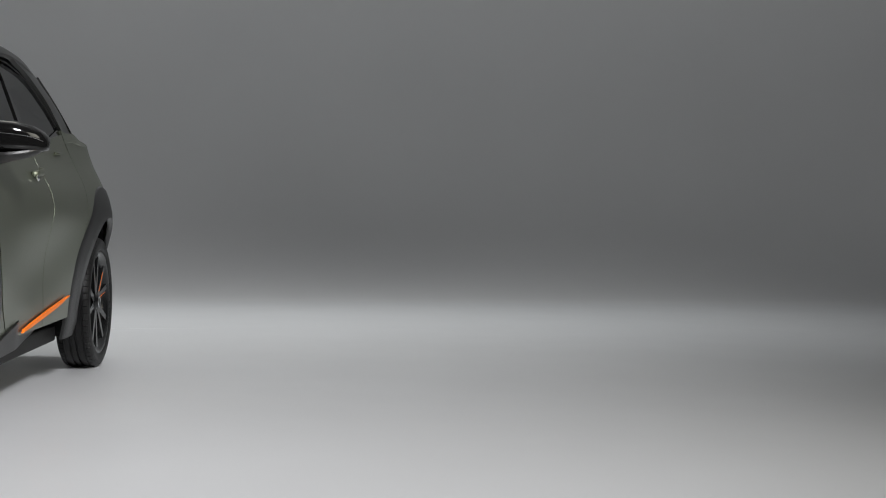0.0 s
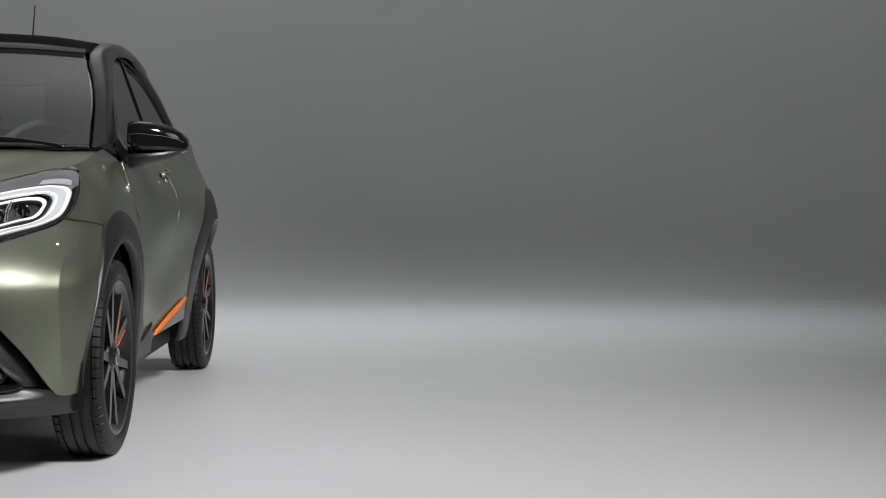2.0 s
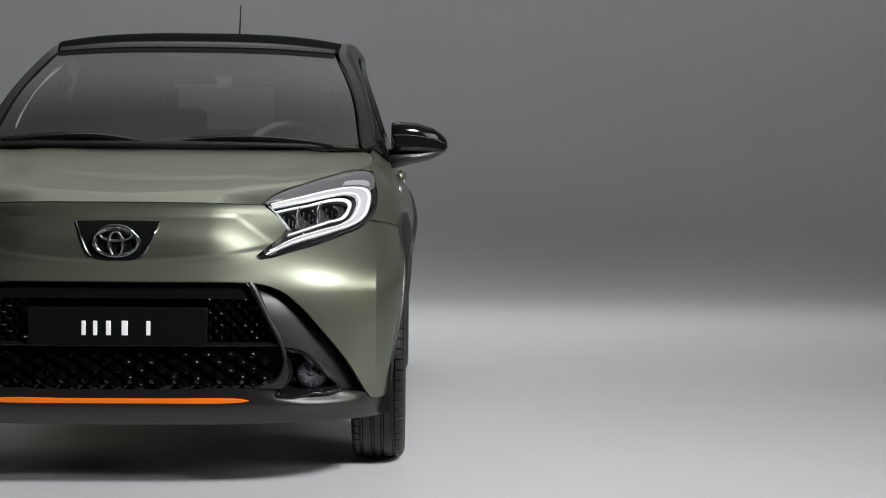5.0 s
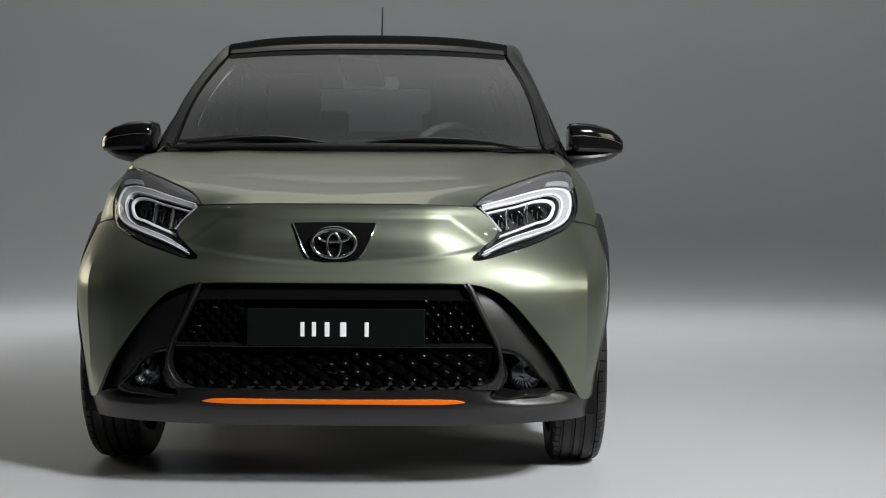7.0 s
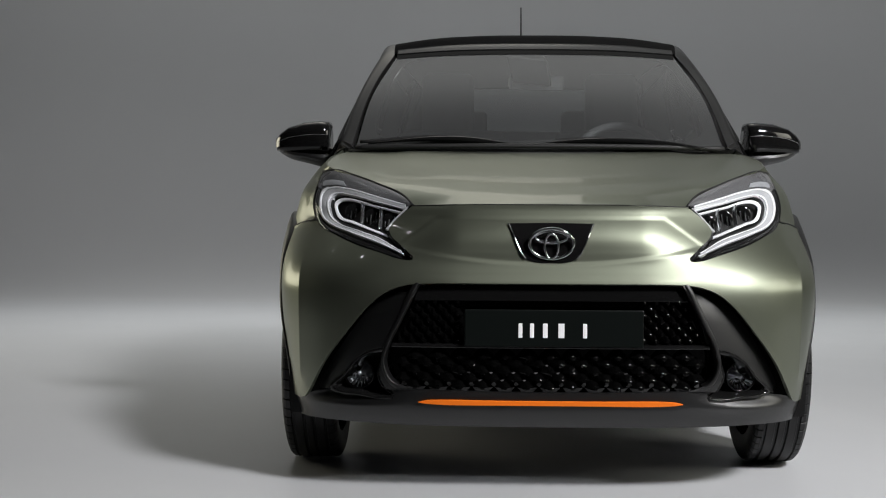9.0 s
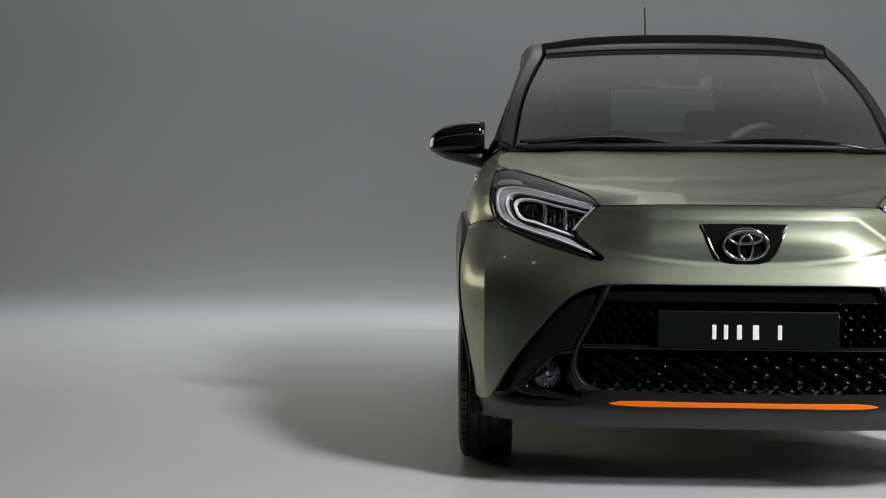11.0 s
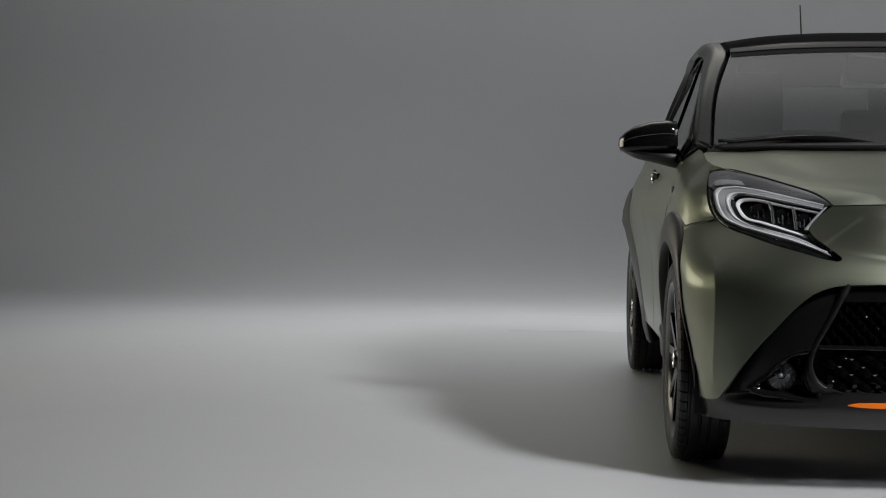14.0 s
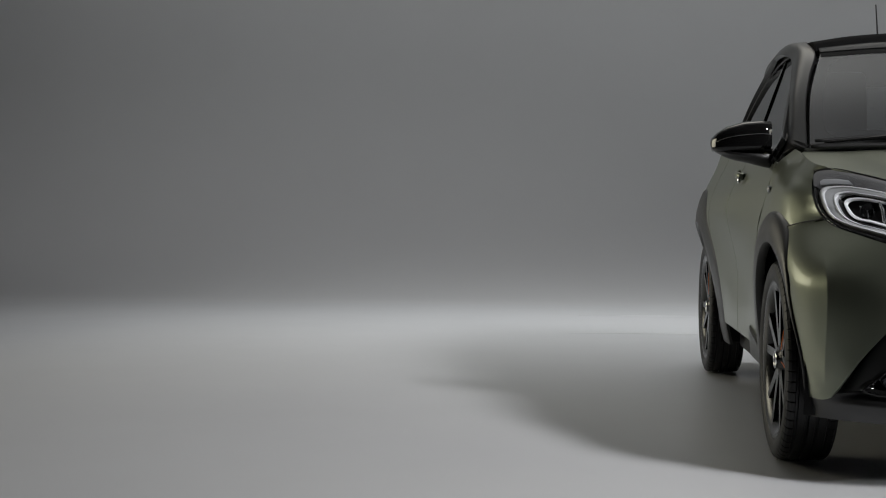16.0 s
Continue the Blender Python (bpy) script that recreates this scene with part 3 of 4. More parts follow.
# grille
part("grille_backing", sheet(whole(skin_rows([("x", 0, .636), ("x", .2, .636), ("x", .41, .63)], [("x", 0, .30), ("x", .25, .30), ("x", .50, .305)], 30, 20, -.06)), .01), STUD, car, "glossy black grille")
part("grille_bar", sheet(whole(skin_rows([("x", 0, .634), ("x", .2, .634), ("x", .385, .630)], [("x", 0, .580), ("x", .2, .580), ("x", .405, .580)], 30, 6, -.022)), .02), PIANO, car, "", .003)
part("grille_shelf", sheet(whole(skin_rows([("x", 0, .452), ("x", .2, .452), ("x", .47, .452)], [("x", 0, .440), ("x", .2, .440), ("x", .475, .440)], 30, 2, -.018)), .04), PIANO, car, "", .003)


def grille_mesh(z0, z1, wide, high, x_in, seed):
    """Staggered rows of pointed studs, each with a small tilted crown."""
    bm = bmesh.new()
    rnd = random.Random(seed)
    for j in range(int((z1 - z0) / high * 1.6) + 1):
        z = z0 + j * high / 1.6
        half = spl([(.31, .42), (.35, .455), (.39, .475), (.44, .465), (.54, .42), (.62, .385)], z)
        n = int(half / wide) + 1
        for i in range(-n, n + 1):
            x = (i + .5 * (j % 2)) * wide
            if abs(x) > half - .25 * wide or abs(x) < x_in:
                continue
            p = raised(p_x(abs(x), z), z, -.042)
            q = raised(p_x(abs(x) + .01, z), z, -.042)
            yaw = math.degrees(math.atan2(q.y - p.y, .01)) * (1 if x > 0 else -1)
            m = Matrix.Translation((x, p.y, z)) @ pose(0, 0, 0, 0, 0, yaw)
            crown = pose(0, -.020, 0, rnd.gauss(-12, 9), 0, rnd.gauss(8 if x > 0 else -8, 9))
            w, h = wide * .47, high * .56
            rim = [bm.verts.new(m @ Vector(c)) for c in ((-w, 0, 0), (-w * .35, 0, -h), (w * .35, 0, -h), (w, 0, 0), (w * .35, 0, h), (-w * .35, 0, h))]
            top = [bm.verts.new(m @ crown @ Vector(c)) for c in ((-w * .30, 0, 0), (-w * .1, 0, -h * .3), (w * .1, 0, -h * .3), (w * .30, 0, 0), (w * .1, 0, h * .3), (-w * .1, 0, h * .3))]
            for k in range(6):
                bm.faces.new((rim[k], rim[(k + 1) % 6], top[(k + 1) % 6], top[k]))
            cap = [bm.verts.new(v.co) for v in top]
            mid = bm.verts.new(m @ crown @ Vector((0, -.10 * w, 0)))
            for k in range(6):
                bm.faces.new((cap[k], cap[(k + 1) % 6], mid)).smooth = True
    return bm


tagged(part("grille_studs", grille_mesh(.465, .578, .034, .030, .27, 4), STUD, car, "glossy faceted grille studs"), kind="stuff")
tagged(part("lower_grille_studs", grille_mesh(.324, .436, .066, .036, -1, 7), STUD, car, "glossy faceted grille studs"), kind="stuff")

bm = bmesh.new()
box(bm, pose(.008, -.668, .503, -1.5, 0, 0), .520, .012, .108)
plate = part("number_plate", bm, PLATE, car, "dark plate with white bars in place of the name", .003)
for x, w in ((-.0995, .012), (-.066, .012), (-.0275, .014), (.0195, .018), (.0880, .012)):
    bm = bmesh.new()
    box(bm, pose(x + .01, -.6755, .4965, -1.5, 0, 0), w, .003, .042)
    part("letter_bar", bm, LETTER, plate, "white bar", .001)

# badge
BADGE = outline_of([(-.127, .806), (0, .808), (.127, .806)], [(.127, .806), (.116, .783), (.090, .724), (.072, .703), (.045, .694), (0, .692), (-.045, .694), (-.072, .703), (-.090, .724), (-.116, .783), (-.127, .806)])
bm = star(BADGE, (0, .755), 120, 6, lambda k: .004, 1)
badge = part("badge_panel", bm, PIANO, car, "glossy black badge panel", .002)


def oval(cx, cz, rx, rz, r, y):
    bm = bmesh.new()
    tube(bm, [(cx + rx * math.cos(i * math.tau / 40), y + .10 * (cz + rz * math.sin(i * math.tau / 40) - cz) * -1, cz + rz * math.sin(i * math.tau / 40)) for i in range(40)], r, 8, True)
    return bm


part("badge_ring", oval(0, .749, .064, .044, .0052, -.658), CHROME, badge, "chrome oval ring")
part("badge_oval", oval(0, .742, .020, .036, .0038, -.660), CHROME, badge, "chrome upright oval")
part("badge_bar", oval(0, .768, .046, .017, .0036, -.657), CHROME, badge, "chrome flat oval")
for s in (1, -1):
    bm = bmesh.new()
    tube(bm, [raised(p_x(x, z), z, .006) * 1 for x, z in ((.124, .803), (.106, .762), (.088, .722), (.075, .705))], .0026, 6)
    if s < 0:
        bmesh.ops.scale(bm, vec=(-1, 1, 1), verts=bm.verts[:])
        bmesh.ops.reverse_faces(bm, faces=bm.faces[:])
    part("badge_edge", bm, CHROME, badge, "bright edge")

# headlamps


def bent(pts, n):
    """n + 1 points along a line with small rounded corners."""
    tight = [pts[0]]
    for a, b, d in zip(pts, pts[1:], pts[2:]):
        a, b, d = Vector(a), Vector(b), Vector(d)
        tight += [b.lerp(a, min(.3, .005 / (b - a).length)), b.lerp(d, min(.3, .005 / (d - b).length))]
    return catmull([(q[0], q[1], 0) for q in tight + [pts[-1]]], n)


def strip(outer, inner, n, off0, off1, s, thick=.012, bulge=.004):
    a, b = bent(outer, n), bent(inner, n)
    rows = []
    for j in range(5):
        k = j / 4
        o = off0 + (off1 - off0) * k + bulge * math.sin(math.pi * k)
        rows.append([raised(p_x(u.x + (v.x - u.x) * k, u.y + (v.y - u.y) * k), u.y + (v.y - u.y) * k, o) for u, v in zip(a, b)])
    return sheet(mirrored(rows, s), thick, middle=(0, 3, .6))


for s in (1, -1):
    lamp = part("headlamp", star(LAMP, (.60, .83), 320, 14, lambda k: -.045 + .043 * ease(.955, .995, k), s), DARK, car, "headlamp with white light guide and dark inner")
    part("brow", strip([(.415, .860), (.436, .880), (.529, .922), (.613, .951), (.686, .970), (.728, .964), (.741, .919)], [(.428, .862), (.440, .866), (.526, .891), (.619, .915), (.676, .923), (.705, .921), (.729, .911)], 60, .001, -.008, s), SMOKE, lamp, "smoky grey upper trim")
    # brighter strip along the outer end of the brow
    part("brow_glow", strip([(.648, .934), (.687, .940), (.722, .937)], [(.640, .921), (.685, .925), (.724, .920)], 20, .000, -.002, s, .006, .001), SILVER, lamp, "bright strip on the upper trim")
    rim_out = [(.435, .865), (.526, .890), (.618, .914), (.685, .922), (.728, .912), (.734, .868), (.721, .826), (.691, .803), (.611, .776), (.523, .750), (.434, .714)]
    rim_in = [(.442, .850), (.526, .872), (.617, .894), (.668, .900), (.690, .888), (.694, .860), (.680, .827), (.648, .807), (.580, .789), (.510, .767), (.446, .730)]
    guide = part("light_guide", strip(rim_out, rim_in, 110, -.006, -.014, s), GUIDE, lamp, "pale light diffuser")
    for k0, k1, o in ((.10, .30, -.003), (.76, .92, -.008)):
        lines = [[(a + (c - a) * k, b + (d - b) * k) for (a, b), (c, d) in zip(rim_out, rim_in)] for k in (k0, k1)]
        part("light_line", strip(lines[0], lines[1], 110, o, o - .001, s, .004, .0015), WHITE, guide, "thin white light line")
    part("outer_rim", strip([(.742, .915), (.746, .875), (.735, .829), (.705, .797), (.648, .770), (.585, .746), (.505, .722), (.440, .7025)],
                            [(.731, .912), (.736, .870), (.723, .826), (.693, .802), (.612, .774), (.560, .757), (.500, .741), (.440, .712)], 60, -.003, -.012, s, .006, .002), PIANO, lamp, "black lower edge")
    part("inner_trim", strip([(.692, .888), (.694, .860), (.680, .827), (.648, .807), (.580, .789), (.510, .767), (.470, .748)],
                             [(.680, .882), (.683, .857), (.668, .826), (.640, .815), (.577, .801), (.52, .783), (.490, .773)], 60, -.016, -.026, s), DARK, lamp, "black inner trim")
    part("inner_guide", strip([(.449, .846), (.525, .865), (.654, .892), (.678, .880), (.681, .857), (.666, .826), (.613, .812), (.492, .775)],
                              [(.455, .842), (.525, .860), (.652, .886), (.671, .876), (.673, .857), (.660, .833), (.610, .820), (.496, .785)], 90, -.016, -.022, s, .006, .002), WHITE, lamp, "thin white light guide")
    part("slanted_guide", strip([(.428, .857), (.456, .827), (.488, .787)], [(.440, .853), (.465, .829), (.499, .790)], 20, -.003, -.008, s, .006, .002), GUIDE, lamp, "white slanted light guide")
    for u, z in ((.524, .832), (.586, .848)):
        part("divider", strip([(u - .005, z + .032), (u - .006, z - .033)], [(u + .003, z + .032), (u + .002, z - .032)], 10, -.022, -.020, s), REFLECT, lamp, "silver divider")
    for u in (.495, .556, .625):
        z = .835 + .2 * (u - .535)
        c = raised(p_x(u, z), z, -.036)
        bm = bmesh.new()
        bmesh.ops.create_uvsphere(bm, u_segments=16, v_segments=10, radius=.027, matrix=Matrix.Translation((c.x * s, c.y + .006, c.z)) @ Matrix.Diagonal((1, .25, 1, 1)))
        for f in bm.faces:
            f.smooth = True
        part("projector_lens", bm, PIANO, lamp, "dark projector lens")
        for d, low, high in ((-.014, -.020, .012), (.004, -.024, .004), (.016, -.018, .020)):
            part("reflector_rib", strip([(u + d - .002, z + high), (u + d - .002, z + low)], [(u + d + .002, z + high), (u + d + .002, z + low)], 6, -.031, -.029, s, .004, .001), REFLECT, lamp, "thin bright reflector rib")
    bm = star(LAMP, (.60, .83), 320, 10, lambda k: .010 * (1 - k * k) - .0005, s)
    part("cover", bm, LENS, lamp, "clear plastic cover").visible_shadow = False

# fog lamps
for s in (1, -1):
    bezel = part("fog_bezel", star(FOG, (.566, .348), 72, 10, lambda k: -.088 + .076 * ease(.50, .88, k), s), PIANO, car, "glossy black fog lamp surround", .002)
    c = (s * .566, raised(p_x(.566, .357), .357, 0).y + .050, .356)
    face = Matrix.Translation(c) @ pose(0, 0, 0, 0, 0, 270 + s * 10)
    fog = part("fog_lamp", lathe([(.036, -.03), (.047, -.02), (.047, .004), (.044, .010), (.041, .006)], 40, face), PIANO, bezel, "round fog lamp")
    part("lens", lathe([(.042, .006), (.038, .012), (.030, .017), (.018, .021), (.0005, .022)], 36, face), LENS, fog, "clear fog lens")
    part("reflector", lathe([(.042, .004), (.036, -.008), (.026, -.018), (.014, -.024), (.0005, -.025)], 22, face), CHROME, fog, "faceted bright reflector")
    for f in fog.children[-1].data.polygons:
        f.use_smooth = False
    part("bulb", lathe([(.0005, .006), (.006, .004), (.008, -.004), (.008, -.024)], 14, face), SILVER, fog, "silver bulb shield")

# wheels


def spoke_rows(a, w0, w1, x0, x1, r0, r1):
    """A box-shaped spoke at the angle a, as eight corners."""
    c, t = Vector((0, math.cos(a), math.sin(a))), Vector((0, -math.sin(a), math.cos(a)))
    return [c * r + t * w * k + Vector((x, 0, 0)) for r, w, x in ((r0, w0, x0), (r1, w1, x1)) for k, x in ((-1, x), (1, x), (.7, x - .03), (-.7, x - .03))]


def hull(bm, pts):
    vs = [bm.verts.new(p) for p in pts]
    bmesh.ops.convex_hull(bm, input=vs)


def make_wheel(x, y, turn):
    s = 1 if x > 0 else -1
    m = Matrix.Translation((x, y, .335)) @ (Matrix.Identity(4) if s > 0 else pose(0, 0, 0, 0, 0, 180))
    rim = part("wheel", lathe([(.236, -.085), (.222, -.06), (.205, -.02), (.205, .04), (.235, .070), (.256, .079), (.266, .081), (.269, .076), (.262, .068), (.250, .05)], 72, m), ALLOY, car, "dark alloy wheel")
    half = [(.333, .009), (.326, .012), (.326, .019), (.333, .022), (.333, .046), (.327, .049), (.327, .055), (.333, .058), (.331, .072), (.324, .080), (.312, .085)]
    prof = [(.245, -.080), (.285, -.087)] + [(r, -w) for r, w in half[::-1]] + half + [(.300, .088), (.294, .086), (.288, .087), (.276, .084), (.264, .079), (.255, .070)]
    wave = lambda i, k: .005 if i % 12 == 0 and k in (3, 4, 5, 20, 21, 22) else 0
    tyre = lathe(prof, 744, m, wave)
    for f in tyre.faces:
        f.smooth = max(math.hypot(v.co.y - y, v.co.z - .335) for v in f.verts) < .318
    part("tyre", tyre, RUBBER, rim, "black rubber tyre")
    part("brake_disc", lathe([(.06, -.02), (.145, -.02), (.145, -.032), (.06, -.032)], 48, m), SILVER, rim, "grey brake disc")
    bm = bmesh.new()
    bmesh.ops.create_cone(bm, cap_ends=True, segments=40, radius1=.205, radius2=.205, depth=.01, matrix=m @ pose(-.05, 0, 0, 0, 90, 0))
    part("wheel_back", bm, DARK, rim, "dark inside of the wheel")
    for k in range(5):
        a = turn + k * math.tau / 5
        for d in (-1, 1):
            bm = bmesh.new()
            p = spoke_rows(0, .017, .013, .062, .072, .05, .260)
            turnm = pose(0, 0, 0, math.degrees(a + d * .13), 0, 0)
            lean = pose(0, 0, 0, math.degrees(d * .17), 0, 0)
            pts = [m @ turnm @ (lean @ (v - Vector((0, .05, 0))) + Vector((0, .05, 0))) for v in p]
            hull(bm, pts)
            part("spoke", bm, ALLOY, rim, "", .002)
        if k == 0:
            for d in (-1, 1):
                bm = bmesh.new()
                ends = [Vector((x, r * math.cos(q), r * math.sin(q))) for r, q, x in ((.070, d * .30, .0655), (.13, d * .325, .0680), (.190, d * .345, .0705))]
                tube(bm, [m @ pose(0, 0, 0, math.degrees(a), 0, 0) @ v for v in ends], .0014, 6)
                part("wheel_accent", bm, ORANGE, rim, "orange spoke accent")
    part("hub_cap", lathe([(.0, .076), (.020, .0755), (.030, .072), (.034, .064), (.06, .060), (.065, .05)], 32, m), ALLOY, rim, "dark hub cap")
    part("hub_ring", lathe([(.024, .0755), (.027, .0785), (.030, .0755)], 32, m), CHROME, rim, "chrome hub ring")


for x, y, turn in ((.755, 0, .75), (.755, 2.43, .55), (-.755, 0, .30), (-.755, 2.43, .9)):
    make_wheel(x, y, turn)


def well(yc, r):
    def make(s):
        rows = [[Vector((s * x, yc + r * math.cos(radians(a)), .335 + r * math.sin(radians(a)))) for a in range(-12, 200, 6)] for x in (.50, .65, .80)]
        return sheet(rows, 0)
    return make


both(well(0, .41), "wheel_well", WELL, car)
both(well(2.43, .446), "wheel_well", WELL, car)
bm = bmesh.new()
box(bm, pose(0, 1.23, .225), 1.08, 3.06, .10)
part("underbody", bm, DARK, car, "", .01)
for y, z, w, d in ((-.455, .252, 1.26, .17), (1.22, .225, 1.44, 1.40)):
    bm = bmesh.new()
    box(bm, pose(0, y, z), w, d, .08)
    part("floor_pan", bm, DARK, car, "", .01)

# glasshouse
WS_LOW = [(.668, .328, 1.052), (.45, .293, 1.05), (0, .268, 1.045), (-.45, .293, 1.05), (-.668, .328, 1.052)]
WS_MID = [(.628, .567, 1.262), (.42, .530, 1.268), (0, .505, 1.27), (-.42, .530, 1.268), (-.628, .567, 1.262)]
WS_TOP = [(.548, .836, 1.448), (.36, .803, 1.458), (0, .785, 1.463), (-.36, .803, 1.458), (-.548, .836, 1.448)]
part("windscreen", sheet(loft([WS_LOW, WS_MID, WS_TOP], 32, 16), .0), SCREEN, car, "clear windscreen").visible_shadow = False


def shift(pts, dy, dz, k=1.0):
    return [(x * k, y + dy, z + dz) for x, y, z in pts]


part("windscreen_frame", sheet(loft([shift(WS_TOP, -.004, .004), shift(WS_TOP, -.022, -.012)], 32, 3), .004), PIANO, car, "black glass edge")
part("roof_header", sheet(loft([shift(WS_TOP, .006, .010), shift(WS_TOP, .045, .034), shift(WS_TOP, .10, .046)], 32, 6), .02), BLACK, car, "glossy black roof header", .002)


def frit():
    """Black printed border behind the glass, with rounded inner corners."""
    rows = loft([shift(WS_LOW, .004, -.003), shift(WS_MID, .004, -.003), shift(WS_TOP, .004, -.003)], 96, 64)

    def at(u, v):
        a, b = (1 - u) * 48, v * 64
        i, k = min(int(a), 95), min(int(b), 63)
        return rows[k][i].lerp(rows[k][i + 1], a - i).lerp(rows[k + 1][i].lerp(rows[k + 1][i + 1], a - i), b - k)
    ring = []
    for j in range(5):
        line = []
        for i in range(161):
            a = math.tau * i / 160
            ca, sa = math.cos(a), math.sin(a)
            k = 1 / max(abs(ca), abs(sa))
            out = (ca * k, .5 + .5 * sa * k)
            inn = (.925 * math.copysign(abs(ca) ** .22, ca), .525 + .435 * math.copysign(abs(sa) ** .22, sa))
            line.append(at(out[0] + (inn[0] - out[0]) * j / 4, out[1] + (inn[1] - out[1]) * j / 4))
        ring.append(line)
    return sheet(ring, 0)


part("screen_border", frit(), FRIT, car, "black printed border of the windscreen")
both(lambda s: sheet(mirrored(loft([[(.35, 2.47, 1.475), (.38, 2.60, 1.33), (.42, 2.75, 1.12)], [(.46, 2.42, 1.475), (.55, 2.55, 1.36), (.68, 2.72, 1.12)], [(.56, 2.25, 1.48), (.61, 2.40, 1.36), (.70, 2.62, 1.12)]], 12, 8), s), .02), "tailgate_frame", BLACK, car, "black frame beside the rear window")
part("cowl", sheet(loft([[(.69, .31, 1.05), (.45, .37, 1.052), (0, .40, 1.056), (-.45, .37, 1.052), (-.69, .31, 1.05)], shift(WS_LOW, .03, .015)], 32, 4), .01), DARK, car, "black cowl under the windscreen")


def pillar(s):
    inner = [(.682, .318, 1.058), (.640, .585, 1.268), (.605, .72, 1.365), (.562, .855, 1.452), (.550, 1.10, 1.525), (.545, 1.6, 1.535), (.52, 2.2, 1.49)]
    mid = [(.722, .36, 1.075), (.672, .62, 1.285), (.640, .76, 1.378), (.606, .92, 1.468), (.605, 1.15, 1.525), (.603, 1.6, 1.528), (.565, 2.2, 1.468)]
    outer = [(.738, .44, 1.080), (.688, .70, 1.278), (.660, .84, 1.372), (.636, 1.00, 1.445), (.642, 1.2, 1.488), (.645, 1.6, 1.482), (.595, 2.2, 1.40)]
    return sheet(mirrored(loft([inner, mid, outer], 60, 10), s), .02)


both(pillar, "roof_pillar", BLACK, car, "glossy black pillar and roof rail", .003)
both(lambda s: sheet(mirrored(loft([[(.678, .322, 1.067), (.705, .344, 1.064), (.732, .372, 1.056), (.754, .402, 1.042)], [(.682, .335, 1.078), (.708, .362, 1.090), (.732, .405, 1.088), (.745, .43, 1.06)]], 12, 4), s), .016), "pillar_foot", BLACK, car, "black plate at the foot of the pillar", .003)


def glass_x(z):
    return .752 - (z - 1.07) * .31 - .10 * max(0, z - 1.07) ** 2


def upright(pts, n):
    return [Vector((glass_x(v.y), v.x, v.y)) for v in catmull([(y, z, 0) for y, z in pts], n)]


F_LOW, F_TOP = [(.475, 1.082), (.8, 1.086), (1.24, 1.100)], [(.56, 1.14), (.74, 1.29), (.89, 1.412), (.99, 1.450), (1.245, 1.472)]
R_LOW, R_TOP = [(1.262, 1.102), (1.6, 1.13), (1.93, 1.195)], [(1.262, 1.472), (1.45, 1.468), (1.69, 1.412), (1.87, 1.31), (1.975, 1.22)]
both(lambda s: sheet(mirrored(blend(upright(F_LOW, 24), upright(F_TOP, 24), 10), s), 0), "front_side_window", TINTED, car, "dark tinted side window")
both(lambda s: sheet(mirrored(blend(upright(R_LOW, 24), upright(R_TOP, 24), 10), s), 0), "rear_side_window", TINTED, car, "dark tinted side window")


def wider(rows, o):
    return [[Vector((p.x + o, p.y, p.z)) for p in row] for row in rows]


def window_frame(s):
    glass_top = F_TOP + R_TOP[1:]
    frame_top = [(.45, 1.10), (.70, 1.295), (.86, 1.412), (.98, 1.462), (1.2, 1.490), (1.45, 1.487), (1.71, 1.425), (1.90, 1.32), (2.02, 1.215)]
    return sheet(mirrored(wider(blend(upright(glass_top, 60), upright(frame_top, 60), 4), .004), s), .012)


both(window_frame, "door_frame", BLACK, car, "glossy black door frame", .003)
both(lambda s: sheet(mirrored(wider([[Vector((glass_x(z), y + d, z)) for z in (1.09, 1.2, 1.3, 1.4, 1.468)] for y, d in ((1.232, 0), (1.25, .0), (1.270, .0))], .005), s), .01), "door_pillar", PIANO, car, "black door pillar", .003)
both(lambda s: sheet(mirrored(wider(blend(upright([(.49, 1.050), (.8, 1.066), (1.2, 1.078), (1.6, 1.106), (2.0, 1.17)], 50), upright([(.50, 1.080), (.8, 1.090), (1.2, 1.102), (1.6, 1.134), (1.98, 1.205)], 50), 2), .008), s), .015), "waist_trim", PIANO, car, "black waist trim", .002)


def shoulder(s):
    low = [skin(p_y(y, z), z) for y, z in ((.45, 1.016), (.8, 1.038), (1.2, 1.06), (1.6, 1.085), (2.0, 1.14), (2.5, 1.14), (2.9, 1.10))]
    high = [(glass_x(z) + .004, y, z) for y, z in ((.45, 1.040), (.8, 1.066), (1.2, 1.08), (1.6, 1.108), (2.0, 1.172), (2.3, 1.20))] + [(.66, 2.78, 1.16)]
    return sheet(mirrored(loft([low, high], 40, 3), s), .01)


both(shoulder, "shoulder_panel", PAINT, car)


def rear_pillar(s):
    c0 = [(.645, 1.42, 1.490), (.655, 1.71, 1.422), (.69, 1.90, 1.318), (.73, 2.03, 1.19)]
    c1 = [(.612, 1.72, 1.500), (.630, 1.92, 1.435), (.668, 2.08, 1.33), (.71, 2.20, 1.18)]
    c2 = [(.53, 2.30, 1.490), (.55, 2.45, 1.42), (.60, 2.62, 1.30), (.66, 2.78, 1.13)]
    return sheet(mirrored(loft([c0, c1, c2], 16, 10), s), .02)


